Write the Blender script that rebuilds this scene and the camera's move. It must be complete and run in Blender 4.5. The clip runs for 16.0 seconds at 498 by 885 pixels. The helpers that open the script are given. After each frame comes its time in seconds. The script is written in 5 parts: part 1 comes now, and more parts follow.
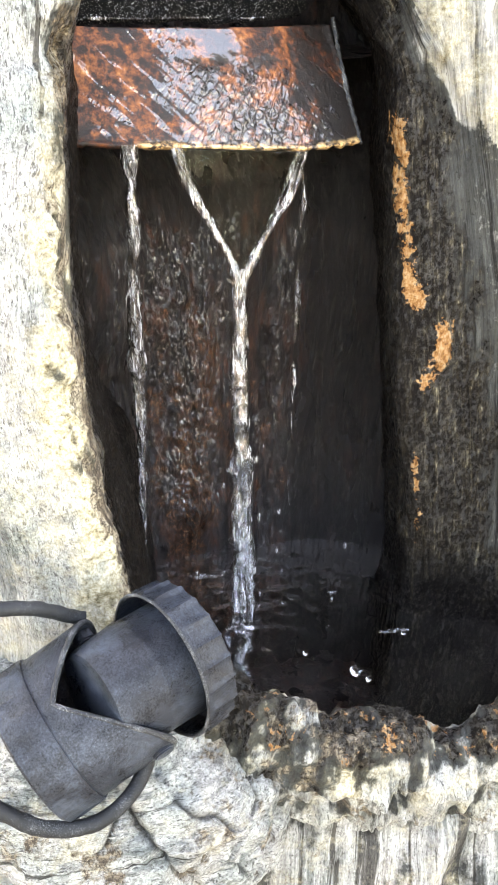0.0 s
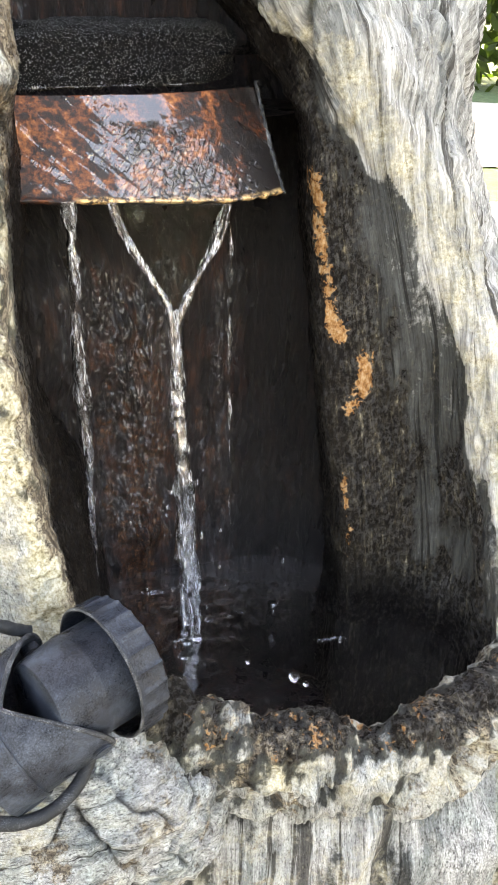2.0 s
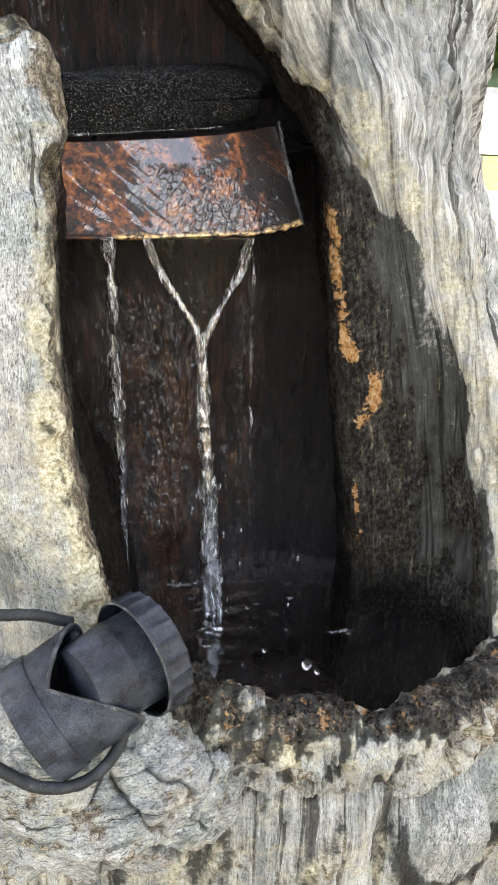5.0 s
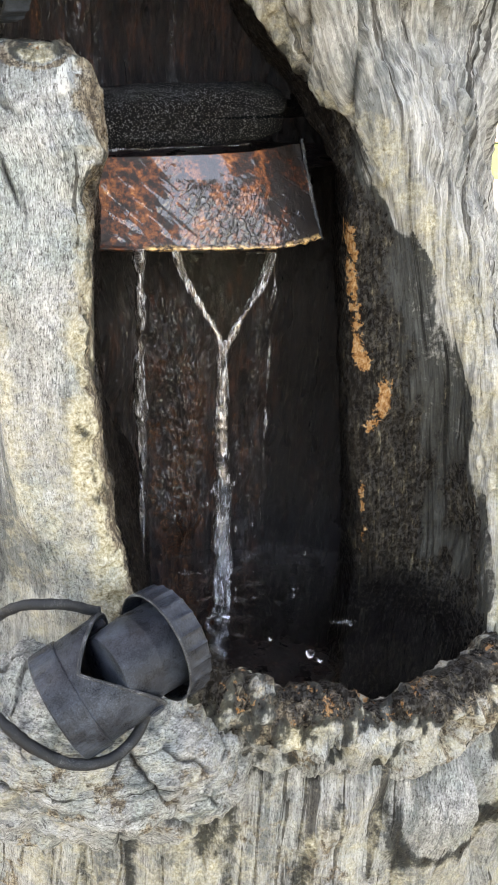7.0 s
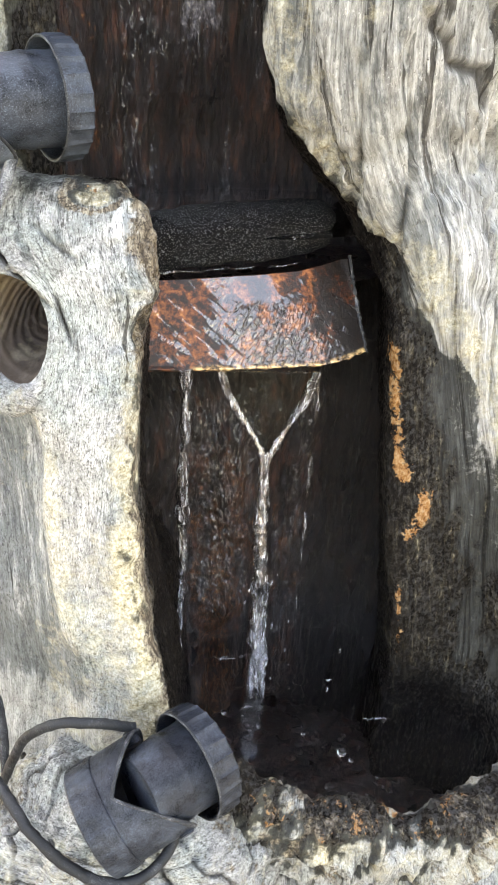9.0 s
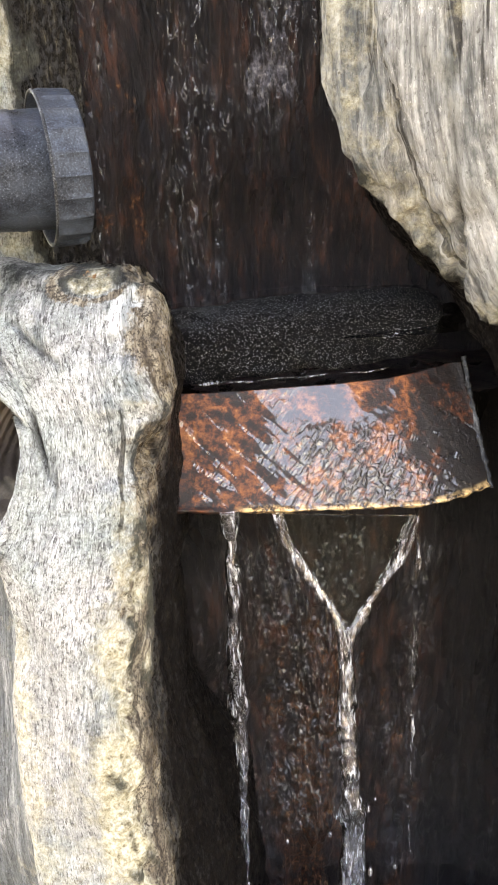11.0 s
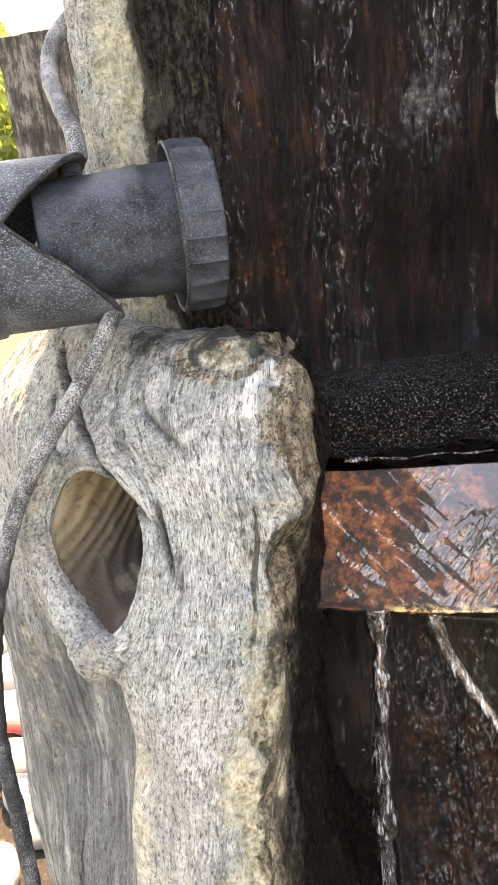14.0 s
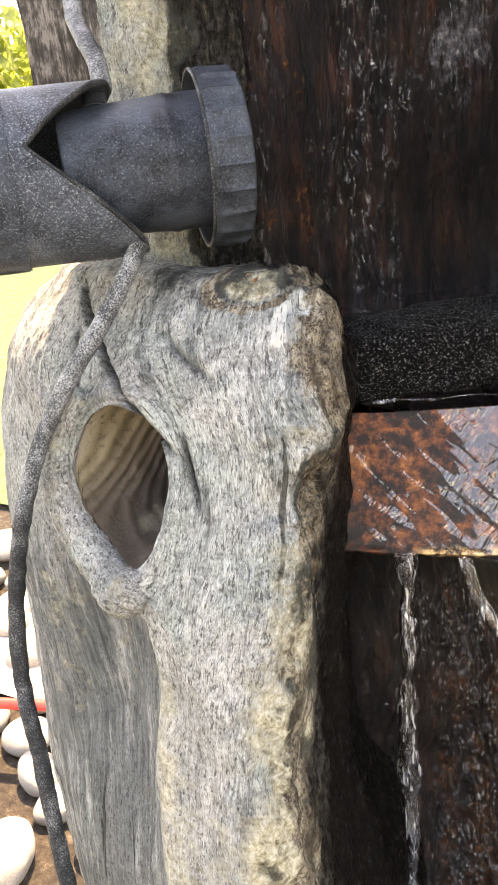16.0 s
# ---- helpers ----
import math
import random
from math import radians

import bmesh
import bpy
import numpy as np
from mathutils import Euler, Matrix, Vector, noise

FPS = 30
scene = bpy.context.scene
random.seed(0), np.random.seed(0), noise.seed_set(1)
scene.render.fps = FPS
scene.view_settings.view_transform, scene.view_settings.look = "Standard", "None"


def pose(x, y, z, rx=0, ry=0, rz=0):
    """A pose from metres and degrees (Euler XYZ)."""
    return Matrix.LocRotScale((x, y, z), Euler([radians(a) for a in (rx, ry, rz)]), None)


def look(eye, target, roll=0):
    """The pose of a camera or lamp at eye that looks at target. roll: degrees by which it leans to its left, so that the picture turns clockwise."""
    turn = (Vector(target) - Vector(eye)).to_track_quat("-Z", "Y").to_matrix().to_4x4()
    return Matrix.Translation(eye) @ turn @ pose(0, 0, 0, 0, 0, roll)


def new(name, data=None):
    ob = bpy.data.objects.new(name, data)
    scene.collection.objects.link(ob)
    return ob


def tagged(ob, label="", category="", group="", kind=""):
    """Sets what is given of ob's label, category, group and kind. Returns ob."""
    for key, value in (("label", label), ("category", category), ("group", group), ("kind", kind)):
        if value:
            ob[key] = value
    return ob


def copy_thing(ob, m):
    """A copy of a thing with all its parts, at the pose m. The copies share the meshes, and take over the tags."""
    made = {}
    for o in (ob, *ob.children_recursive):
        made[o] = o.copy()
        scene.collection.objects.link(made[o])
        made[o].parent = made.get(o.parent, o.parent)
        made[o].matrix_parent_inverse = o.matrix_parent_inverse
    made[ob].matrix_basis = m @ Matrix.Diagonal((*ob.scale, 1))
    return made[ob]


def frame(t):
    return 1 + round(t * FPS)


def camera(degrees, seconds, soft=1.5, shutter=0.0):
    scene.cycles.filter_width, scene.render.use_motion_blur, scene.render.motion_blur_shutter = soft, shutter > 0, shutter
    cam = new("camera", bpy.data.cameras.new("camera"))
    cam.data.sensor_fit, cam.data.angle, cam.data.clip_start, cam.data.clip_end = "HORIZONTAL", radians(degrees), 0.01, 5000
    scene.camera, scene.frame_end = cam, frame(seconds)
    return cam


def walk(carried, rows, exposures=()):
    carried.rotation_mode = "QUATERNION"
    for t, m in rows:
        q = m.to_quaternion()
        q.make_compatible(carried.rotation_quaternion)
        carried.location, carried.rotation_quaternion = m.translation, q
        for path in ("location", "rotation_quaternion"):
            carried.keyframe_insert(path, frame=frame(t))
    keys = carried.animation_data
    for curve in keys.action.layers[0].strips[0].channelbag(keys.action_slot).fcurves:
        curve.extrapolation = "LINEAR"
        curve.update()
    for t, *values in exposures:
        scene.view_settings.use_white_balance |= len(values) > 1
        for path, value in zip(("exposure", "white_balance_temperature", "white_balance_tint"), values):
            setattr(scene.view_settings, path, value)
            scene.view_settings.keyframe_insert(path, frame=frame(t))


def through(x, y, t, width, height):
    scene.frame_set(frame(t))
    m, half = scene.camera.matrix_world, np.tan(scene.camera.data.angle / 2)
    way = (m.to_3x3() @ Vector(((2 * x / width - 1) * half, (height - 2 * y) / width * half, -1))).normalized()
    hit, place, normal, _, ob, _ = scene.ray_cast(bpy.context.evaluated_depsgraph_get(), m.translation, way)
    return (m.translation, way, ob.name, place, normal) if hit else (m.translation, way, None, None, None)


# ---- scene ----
cam = camera(34.5, 16.0, soft=0.85)
PATH = [
    (0, (0.0019, 0.0629, 0.8830), (0.0020, 0.9063, 0.3457), 1.93),
    (0.5, (0.0099, 0.0546, 0.8901), (0.0297, 0.9019, 0.3594), 2.47),
    (1, (0.0101, 0.0463, 0.8939), (0.0342, 0.8981, 0.3705), 2.69),
    (1.5, (0.0116, 0.0416, 0.8982), (0.0354, 0.8975, 0.3816), 2.19),
    (2, (0.0201, 0.0377, 0.9036), (0.0503, 0.8925, 0.3855), 1.94),
    (2.5, (0.0201, 0.0341, 0.9043), (0.0502, 0.8927, 0.3927), 1.97),
    (3, (0.0224, 0.0298, 0.9060), (0.0581, 0.8875, 0.3930), 2.36),
    (3.5, (0.0251, 0.0260, 0.9056), (0.0531, 0.8817, 0.3888), 2.16),
    (4, (0.0239, 0.0221, 0.9090), (0.0304, 0.8750, 0.3870), 1.39),
    (4.2, (0.0248, 0.0206, 0.9157), (0.0201, 0.8704, 0.3886), 0.93),
    (6.3, (0.0127, -0.0003, 0.9551), (0.0341, 0.8333, 0.4031), 3.44),
    (6.5, (0.0144, -0.0006, 0.9586), (0.0337, 0.8291, 0.4007), 3.66),
    (7, (0.0070, -0.0019, 0.9593), (0.0202, 0.8278, 0.4014), 3.80),
    (7.5, (0.0094, 0.0012, 0.9559), (0.0237, 0.8262, 0.3909), 3.66),
    (8, (0.0045, 0.0097, 0.9689), (0.0056, 0.8309, 0.3983), 3.58),
    (8.5, (0.0033, 0.0120, 0.9901), (-0.0187, 0.8390, 0.4284), 3.54),
    (9, (0.0047, 0.0237, 1.0108), (-0.0373, 0.8559, 0.4579), 3.69),
    (9.2, (0.0102, 0.0360, 1.0158), (-0.0452, 0.8735, 0.4721), 3.66),
    (11.3, (0.0404, 0.1453, 0.9559), (-0.2574, 1.0136, 0.5593), -3.89),
    (11.5, (0.0417, 0.1543, 0.9606), (-0.2745, 1.0162, 0.5642), -4.45),
    (12, (0.0368, 0.1706, 0.9684), (-0.3176, 1.0183, 0.5737), -5.23),
    (12.5, (0.0338, 0.1728, 0.9712), (-0.3539, 1.0077, 0.5804), -5.87),
    (13, (0.0305, 0.1774, 0.9692), (-0.3812, 1.0016, 0.5803), -6.24),
    (13.5, (0.0259, 0.1768, 0.9668), (-0.3975, 0.9948, 0.5773), -6.42),
    (14, (0.0228, 0.1733, 0.9687), (-0.4083, 0.9889, 0.5827), -6.46),
    (14.5, (0.0219, 0.1732, 0.9680), (-0.4138, 0.9867, 0.5828), -6.43),
    (15, (0.0182, 0.1747, 0.9651), (-0.4222, 0.9849, 0.5784), -6.47),
    (15.5, (0.0169, 0.1742, 0.9600), (-0.4259, 0.9800, 0.5668), -6.61),
    (16, (0.0182, 0.1687, 0.9520), (-0.4258, 0.9729, 0.5568), -6.63),
]
LIGHT = [(0, 4.15), (0.5, 3.85), (1.5, 3.73), (2.5, 3.66), (3.5, 3.48), (4.2, 3.42), (7.0, 3.29), (8.0, 3.34), (9.0, 3.70), (11.5, 3.72), (13.0, 3.5), (16.0, 3.22)]
walk(cam, [(t, look(eye, target, roll)) for t, eye, target, roll in PATH], [(t, stops, 12000 + 700 * (t > 10), 19 + 5 * (t > 10)) for t, stops in LIGHT])

# ---- world, sun ----
SUN_FROM = Vector((-0.10, 0.44, 0.90)).normalized()
world = bpy.data.worlds.new("sky")
scene.world = world
world.use_nodes = True
wn = world.node_tree
sky = wn.nodes.new("ShaderNodeTexSky")
sky.sky_type, sky.sun_disc = "NISHITA", False
sky.sun_elevation = math.asin(SUN_FROM.z)
sky.sun_rotation = math.atan2(SUN_FROM.x, SUN_FROM.y)
sky.dust_density, sky.ozone_density = 0.6, 1.5
wn.links.new(sky.outputs[0], wn.nodes["Background"].inputs[0])
wn.nodes["Background"].inputs[1].default_value = 0.15
sun = new("sun", bpy.data.lights.new("sun", "SUN"))
sun.data.energy, sun.data.angle, sun.data.color = 2.7, radians(0.6), (1.0, 0.95, 0.86)
sun.matrix_world = look(SUN_FROM * 20, (0, 0, 0))

# ---- small tools ----


def hash3(ix, iy, iz, seed):
    n = (ix * 374761393 + iy * 668265263 + iz * 2147483647 + seed * 1274126177) & 0xFFFFFFFF
    n = ((n ^ (n >> 13)) * 1274126177) & 0xFFFFFFFF
    n = ((n ^ (n >> 15)) * 2246822519) & 0xFFFFFFFF
    return ((n ^ (n >> 16)) & 0xFFFF) / 65535.0


def vnoise(p, seed=0):
    """Smooth value noise, -1 to 1, over an array of places (..., 3)."""
    i = np.floor(p).astype(np.int64)
    f = p - i
    f = f * f * f * (f * (f * 6 - 15) + 10)
    out = 0.0
    for dx in (0, 1):
        for dy in (0, 1):
            for dz in (0, 1):
                w = ((f[..., 0] if dx else 1 - f[..., 0]) * (f[..., 1] if dy else 1 - f[..., 1]) * (f[..., 2] if dz else 1 - f[..., 2]))
                out = out + w * hash3(i[..., 0] + dx, i[..., 1] + dy, i[..., 2] + dz, seed)
    return out * 2 - 1


def fbm(p, scale, octaves=4, seed=0, ridged=False):
    p = p * np.array(scale)
    total, amp, norm = 0.0, 1.0, 0.0
    for k in range(octaves):
        n = vnoise(p + 17.3 * k, seed + k)
        total = total + amp * ((1 - 2 * np.abs(n)) if ridged else n)
        norm, amp, p = norm + amp, amp * 0.5, p * 2.03
    return total / norm


def smooth(a, b, x):
    t = np.clip((x - a) / (b - a), 0, 1)
    return t * t * (3 - 2 * t)


def bump2(x, z, cx, cz, rx, rz):
    return np.exp(-(((x - cx) / rx) ** 2 + ((z - cz) / rz) ** 2))


def spline(keys, values, at):
    """Monotone-ish cubic through values (n, ...) at keys, read at the places at."""
    keys, values = np.array(keys, float), np.array(values, float)
    shape = (-1,) + (1,) * (values.ndim - 1)
    d = np.gradient(values, keys, axis=0) if len(keys) > 2 else np.repeat((values[1:] - values[:-1]) / (keys[1] - keys[0]), 2, axis=0)
    j = np.clip(np.searchsorted(keys, at, side="right") - 1, 0, len(keys) - 2)
    h = (keys[j + 1] - keys[j]).reshape(shape)
    t = ((at - keys[j]) / (keys[j + 1] - keys[j])).reshape(shape)
    t = np.clip(t, 0, 1)
    return ((2 * t**3 - 3 * t**2 + 1) * values[j] + (t**3 - 2 * t**2 + t) * h * d[j] + (-2 * t**3 + 3 * t**2) * values[j + 1] + (t**3 - t**2) * h * d[j + 1])


def loft(sections, nu, nz):
    """A smooth grid (nz, nu, 3) through level sections (z, [(x, y), ...])."""
    zs = [s[0] for s in sections]
    pts = np.array([s[1] for s in sections], float)
    rows = spline(zs, pts, np.linspace(zs[0], zs[-1], nz))
    length = np.r_[0, np.cumsum(np.linalg.norm(np.diff(pts.mean(0), axis=0), axis=1))]
    grid = spline(length, np.swapaxes(rows, 0, 1), np.linspace(0, length[-1], nu))
    z = np.linspace(zs[0], zs[-1], nz)
    out = np.zeros((nz, nu, 3))
    out[..., :2] = np.swapaxes(grid, 0, 1)
    out[..., 2] = z[:, None]
    return out


def normals(g):
    n = np.cross(np.gradient(g, axis=1), np.gradient(g, axis=0))
    return n / (np.linalg.norm(n, axis=-1, keepdims=True) + 1e-12)


def link_mesh(name, verts, faces, mat, parent=None, label="", flat=False, uv=None, attrs=None):
    me = bpy.data.meshes.new(name)
    me.from_pydata([tuple(v) for v in verts], [], faces)
    if not flat:
        me.polygons.foreach_set("use_smooth", [True] * len(me.polygons))
    if uv is not None:
        layer = me.uv_layers.new(name="UVMap")
        loops = np.zeros(len(me.loops), int)
        me.loops.foreach_get("vertex_index", loops)
        layer.data.foreach_set("uv", np.asarray(uv, float)[loops].ravel())
    for key, values in (attrs or {}).items():
        a = me.attributes.new(key, "FLOAT", "POINT")
        a.data.foreach_set("value", np.asarray(values, float).ravel())
    me.materials.append(mat)
    me.update()
    ob = new(name, me)
    if parent:
        ob.parent = parent
    if label:
        tagged(ob, label)
    return ob


def sheet(name, g, mat, parent=None, label="", uv=None, attrs=None, closed=False, flip=False, keep=None):
    """Links a grid of places (rows, columns, 3) as one mesh; closed joins the last column to the first."""
    nz, nu = g.shape[:2]
    idx = np.arange(nz * nu).reshape(nz, nu)
    right = np.roll(idx, -1, axis=1) if closed else idx[:, 1:]
    left = idx if closed else idx[:, :-1]
    f = np.stack([left[:-1], right[:-1], right[1:], left[1:]], -1).reshape(-1, 4)
    if keep is not None:
        f = f[keep.reshape(-1)[f].all(1)]
    if flip:
        f = f[:, ::-1]
    if uv is None:
        uv = np.stack(np.meshgrid(np.linspace(0, 1, nu), np.linspace(0, 1, nz)), -1)
    return link_mesh(name, g.reshape(-1, 3), f.tolist(), mat, parent, label, uv=uv.reshape(-1, 2), attrs=attrs)


def part(name, bm, mat, parent, label="", flat=False):
    me = bpy.data.meshes.new(name)
    bmesh.ops.recalc_face_normals(bm, faces=bm.faces[:])
    bm.to_mesh(me)
    bm.free()
    if not flat:
        me.polygons.foreach_set("use_smooth", [True] * len(me.polygons))
        me.set_sharp_from_angle(angle=radians(38))
    me.materials.append(mat)
    ob = new(name, me)
    if parent:
        ob.parent = parent
    if label:
        tagged(ob, label)
    return ob


def thing(name, label, category, group="", kind="", place=None):
    ob = new(name)
    ob.empty_display_size = 0.02
    if place is not None:
        ob.matrix_world = place
    return tagged(ob, label, category, group, kind)


def lathe(profile, segments=64, radius_of=None):
    """A closed ring of profile points (r, z) turned round z. radius_of(k, r, z, angle) may shape it."""
    bm = bmesh.new()
    rings = []
    for s in range(segments):
        a = 2 * math.pi * s / segments
        row = []
        for k, (r, z) in enumerate(profile):
            if radius_of:
                r, z = radius_of(k, r, z, a)
            row.append(bm.verts.new((r * math.cos(a), r * math.sin(a), z)))
        rings.append(row)
    n = len(profile)
    for s in range(segments):
        a, b = rings[s], rings[(s + 1) % segments]
        for k in range(n - 1):
            bm.faces.new((a[k], b[k], b[k + 1], a[k + 1]))
    bmesh.ops.remove_doubles(bm, verts=bm.verts[:], dist=1e-6)
    return bm


def tube_grid(points, radius, segments=16, rings=80):
    """A round cable through points, as a grid; radius is a number or one for each point."""
    pts = np.array(points, float)
    keys = np.r_[0, np.cumsum(np.linalg.norm(np.diff(pts, axis=0), axis=1))]
    at = np.linspace(0, keys[-1], rings)
    c = spline(keys, pts, at)
    r = np.interp(at, keys, radius) if np.ndim(radius) else np.full(rings, radius)
    t = np.gradient(c, axis=0)
    t /= np.linalg.norm(t, axis=1, keepdims=True)
    side = np.cross(t, [0.3, -0.9, 0.2])
    side /= np.linalg.norm(side, axis=1, keepdims=True)
    up = np.cross(side, t)
    a = np.linspace(0, 2 * np.pi, segments, endpoint=False)
    return c[:, None] + r[:, None, None] * (np.cos(a)[None, :, None] * side[:, None] + np.sin(a)[None, :, None] * up[:, None])


def close_ends(ob):
    bm = bmesh.new()
    bm.from_mesh(ob.data)
    bmesh.ops.holes_fill(bm, edges=[e for e in bm.edges if e.is_boundary], sides=0)
    bm.to_mesh(ob.data)
    bm.free()
    return ob


# ---- materials ----


class Nodes:
    """Short hand for one material's node tree."""

    def __init__(self, name, roughness=0.6, metallic=0.0, specular=0.5):
        self.mat = bpy.data.materials.new(name)
        self.mat.use_nodes = True
        self.tree = self.mat.node_tree
        self.bsdf = self.tree.nodes["Principled BSDF"]
        self.put("Roughness", roughness), self.put("Metallic", metallic), self.put("Specular IOR Level", specular)

    def put(self, socket, value):
        if isinstance(value, bpy.types.NodeSocket):
            self.tree.links.new(value, self.bsdf.inputs[socket])
        else:
            self.bsdf.inputs[socket].default_value = value

    def node(self, kind, **values):
        n = self.tree.nodes.new(kind)
        for k, v in values.items():
            s = n.inputs[k] if k in n.inputs else n.inputs[k.replace("_", " ")]
            if isinstance(v, bpy.types.NodeSocket):
                self.tree.links.new(v, s)
            else:
                s.default_value = v
        return n

    def coords(self, scale=(1, 1, 1), space="Object", warp=None):
        out = self.node("ShaderNodeTexCoord").outputs[space]
        if warp is not None:
            add = self.tree.nodes.new("ShaderNodeVectorMath")
            self.tree.links.new(out, add.inputs[0]), self.tree.links.new(warp, add.inputs[1])
            out = add.outputs[0]
        m = self.node("ShaderNodeMapping", Vector=out)
        m.inputs["Scale"].default_value = scale
        return m.outputs[0]

    def noise(self, scale, detail=6.0, rough=0.6, vector=None, distortion=0.0):
        n = self.node("ShaderNodeTexNoise", Scale=scale, Detail=detail, Roughness=rough, Distortion=distortion)
        if vector is not None:
            self.tree.links.new(vector, n.inputs["Vector"])
        return n.outputs["Fac"]

    def voronoi(self, scale, vector=None, feature="F1"):
        n = self.node("ShaderNodeTexVoronoi", Scale=scale)
        n.feature = feature
        if vector is not None:
            self.tree.links.new(vector, n.inputs["Vector"])
        return n.outputs["Distance"]

    def ramp(self, fac, *stops):
        n = self.node("ShaderNodeValToRGB", Fac=fac)
        e = n.color_ramp.elements
        while len(e) < len(stops):
            e.new(0.5)
        for k, (at, c) in enumerate(stops):
            e[k].position = at
            e[k].color = (c, c, c, 1) if np.isscalar(c) else (*c, 1)
        return n.outputs["Color"]

    def mix(self, fac, a, b, how="MIX"):
        n = self.tree.nodes.new("ShaderNodeMix")
        n.data_type, n.blend_type = "RGBA", how
        for s, v in ((n.inputs[0], fac), (n.inputs[6], a), (n.inputs[7], b)):
            if isinstance(v, bpy.types.NodeSocket):
                self.tree.links.new(v, s)
            else:
                s.default_value = v if np.isscalar(v) else (*v, 1)
        return n.outputs[2]

    def math(self, how, a, b=0.0, clamp=False):
        n = self.tree.nodes.new("ShaderNodeMath")
        n.operation, n.use_clamp = how, clamp
        for s, v in zip(n.inputs, (a, b)):
            if isinstance(v, bpy.types.NodeSocket):
                self.tree.links.new(v, s)
            else:
                s.default_value = v
        return n.outputs[0]

    def attr(self, name):
        n = self.tree.nodes.new("ShaderNodeAttribute")
        n.attribute_name = name
        return n.outputs["Fac"]

    def bump(self, height, distance, strength=1.0, under=None, socket="Normal"):
        n = self.node("ShaderNodeBump", Height=height, Distance=distance, Strength=strength)
        if under is not None:
            self.tree.links.new(under, n.inputs["Normal"])
        if socket:
            self.put(socket, n.outputs[0])
        return n.outputs[0]


def weathered_wood():
    """Silvery driftwood: long grain along v, white speckle and dark pits, cream lichen, damp and soaked parts, bare
    orange wood.
    Masks on the mesh: wet, cream, bare, crusted; wet also carries painted shade."""
    m = Nodes("weathered_wood", 0.85)
    warp = m.node("ShaderNodeTexNoise", Scale=26.0, Detail=2.0)
    bend = m.node("ShaderNodeVectorMath")
    bend.operation = "MULTIPLY_ADD"
    m.tree.links.new(warp.outputs["Color"], bend.inputs[0])
    bend.inputs[1].default_value, bend.inputs[2].default_value = (0.0024, 0.0024, 0.0024), (-0.0012, -0.0012, -0.0012)
    uv = m.coords((1, 1, 1), "UV", bend.outputs[0])

    def stretched(k):
        n = m.node("ShaderNodeMapping", Vector=uv)
        n.inputs["Scale"].default_value = (1.0, k, 1.0)
        return n.outputs[0]

    grain = m.noise(560, 7, 0.7, stretched(0.08))
    coarse = m.noise(190, 6, 0.65, stretched(0.075), 0.5)
    crack = m.ramp(m.math("SUBTRACT", m.noise(130, 5, 0.6, stretched(0.05), 0.8), m.math("MULTIPLY", m.attr("furrow"), 0.055)), (0.335, 0.0), (0.375, 1.0))
    fleck = m.noise(1700, 7, 0.78, stretched(0.22))
    fibre = m.noise(1000, 5, 0.7, stretched(0.035))
    blotch = m.noise(48, 8, 0.68, m.coords())
    pits = m.noise(420, 6, 0.72, m.coords((1, 1, 0.7)))
    tone = m.math("ADD", m.math("MULTIPLY", grain, 0.42), m.math("ADD", m.math("MULTIPLY", coarse, 0.33), m.math("MULTIPLY", fibre, 0.25)))
    lichen = m.attr("lichen")
    speck = m.math("ADD", m.math("MULTIPLY", m.noise(950, 6, 0.78, m.coords()), 0.7), m.math("MULTIPLY", m.noise(260, 5, 0.7, m.coords()), 0.3))
    tone = m.math("ADD", m.math("MULTIPLY", tone, m.math("SUBTRACT", 1.0, lichen)), m.math("MULTIPLY", speck, lichen))
    grey = m.ramp(tone, (0.385, (0.086, 0.083, 0.077)), (0.45, (0.235, 0.230, 0.217)), (0.51, (0.39, 0.384, 0.362)), (0.585, (0.60, 0.592, 0.56)))
    grey = m.mix(m.ramp(blotch, (0.42, 0.0), (0.58, 1.0)), grey, m.mix(1.0, grey, (0.78, 0.80, 0.805), "MULTIPLY"))
    crust = m.math("ADD", m.math("MULTIPLY", fleck, 0.78), m.math("MULTIPLY", pits, 0.22))
    crust = m.math("ADD", crust, m.math("MULTIPLY", m.math("SUBTRACT", m.attr("crusted"), 0.7), 0.15))
    crust = m.math("ADD", crust, m.math("MULTIPLY", m.math("SUBTRACT", blotch, 0.5), -0.25))
    grey = m.mix(m.math("MULTIPLY", m.ramp(crust, (0.53, 0.0), (0.60, 0.85)), m.math("SUBTRACT", 1.0, m.math("MULTIPLY", lichen, 0.35))), grey, (0.72, 0.712, 0.68))
    tint = m.ramp(m.noise(34, 6, 0.68, m.coords()), (0.44, 0.0), (0.60, 1.0))
    grey = m.mix(m.math("MULTIPLY", tint, lichen), grey, m.mix(1.0, grey, (0.86, 0.97, 0.945), "MULTIPLY"))
    peck = m.noise(1150, 4, 0.75, stretched(0.3))
    grey = m.mix(m.math("MULTIPLY", m.ramp(peck, (0.395, 0.85), (0.45, 0.0)), m.math("ADD", m.math("MULTIPLY", lichen, 1.5), 0.25, True)), grey, (0.055, 0.055, 0.055))
    streak = m.math("ADD", m.attr("stain"), m.math("MULTIPLY", m.math("SUBTRACT", m.math("ADD", m.math("MULTIPLY", m.noise(150, 5, 0.65, stretched(0.10)), 0.65), m.math("MULTIPLY", m.noise(520, 5, 0.7, stretched(0.3)), 0.35)), 0.5), 2.6))
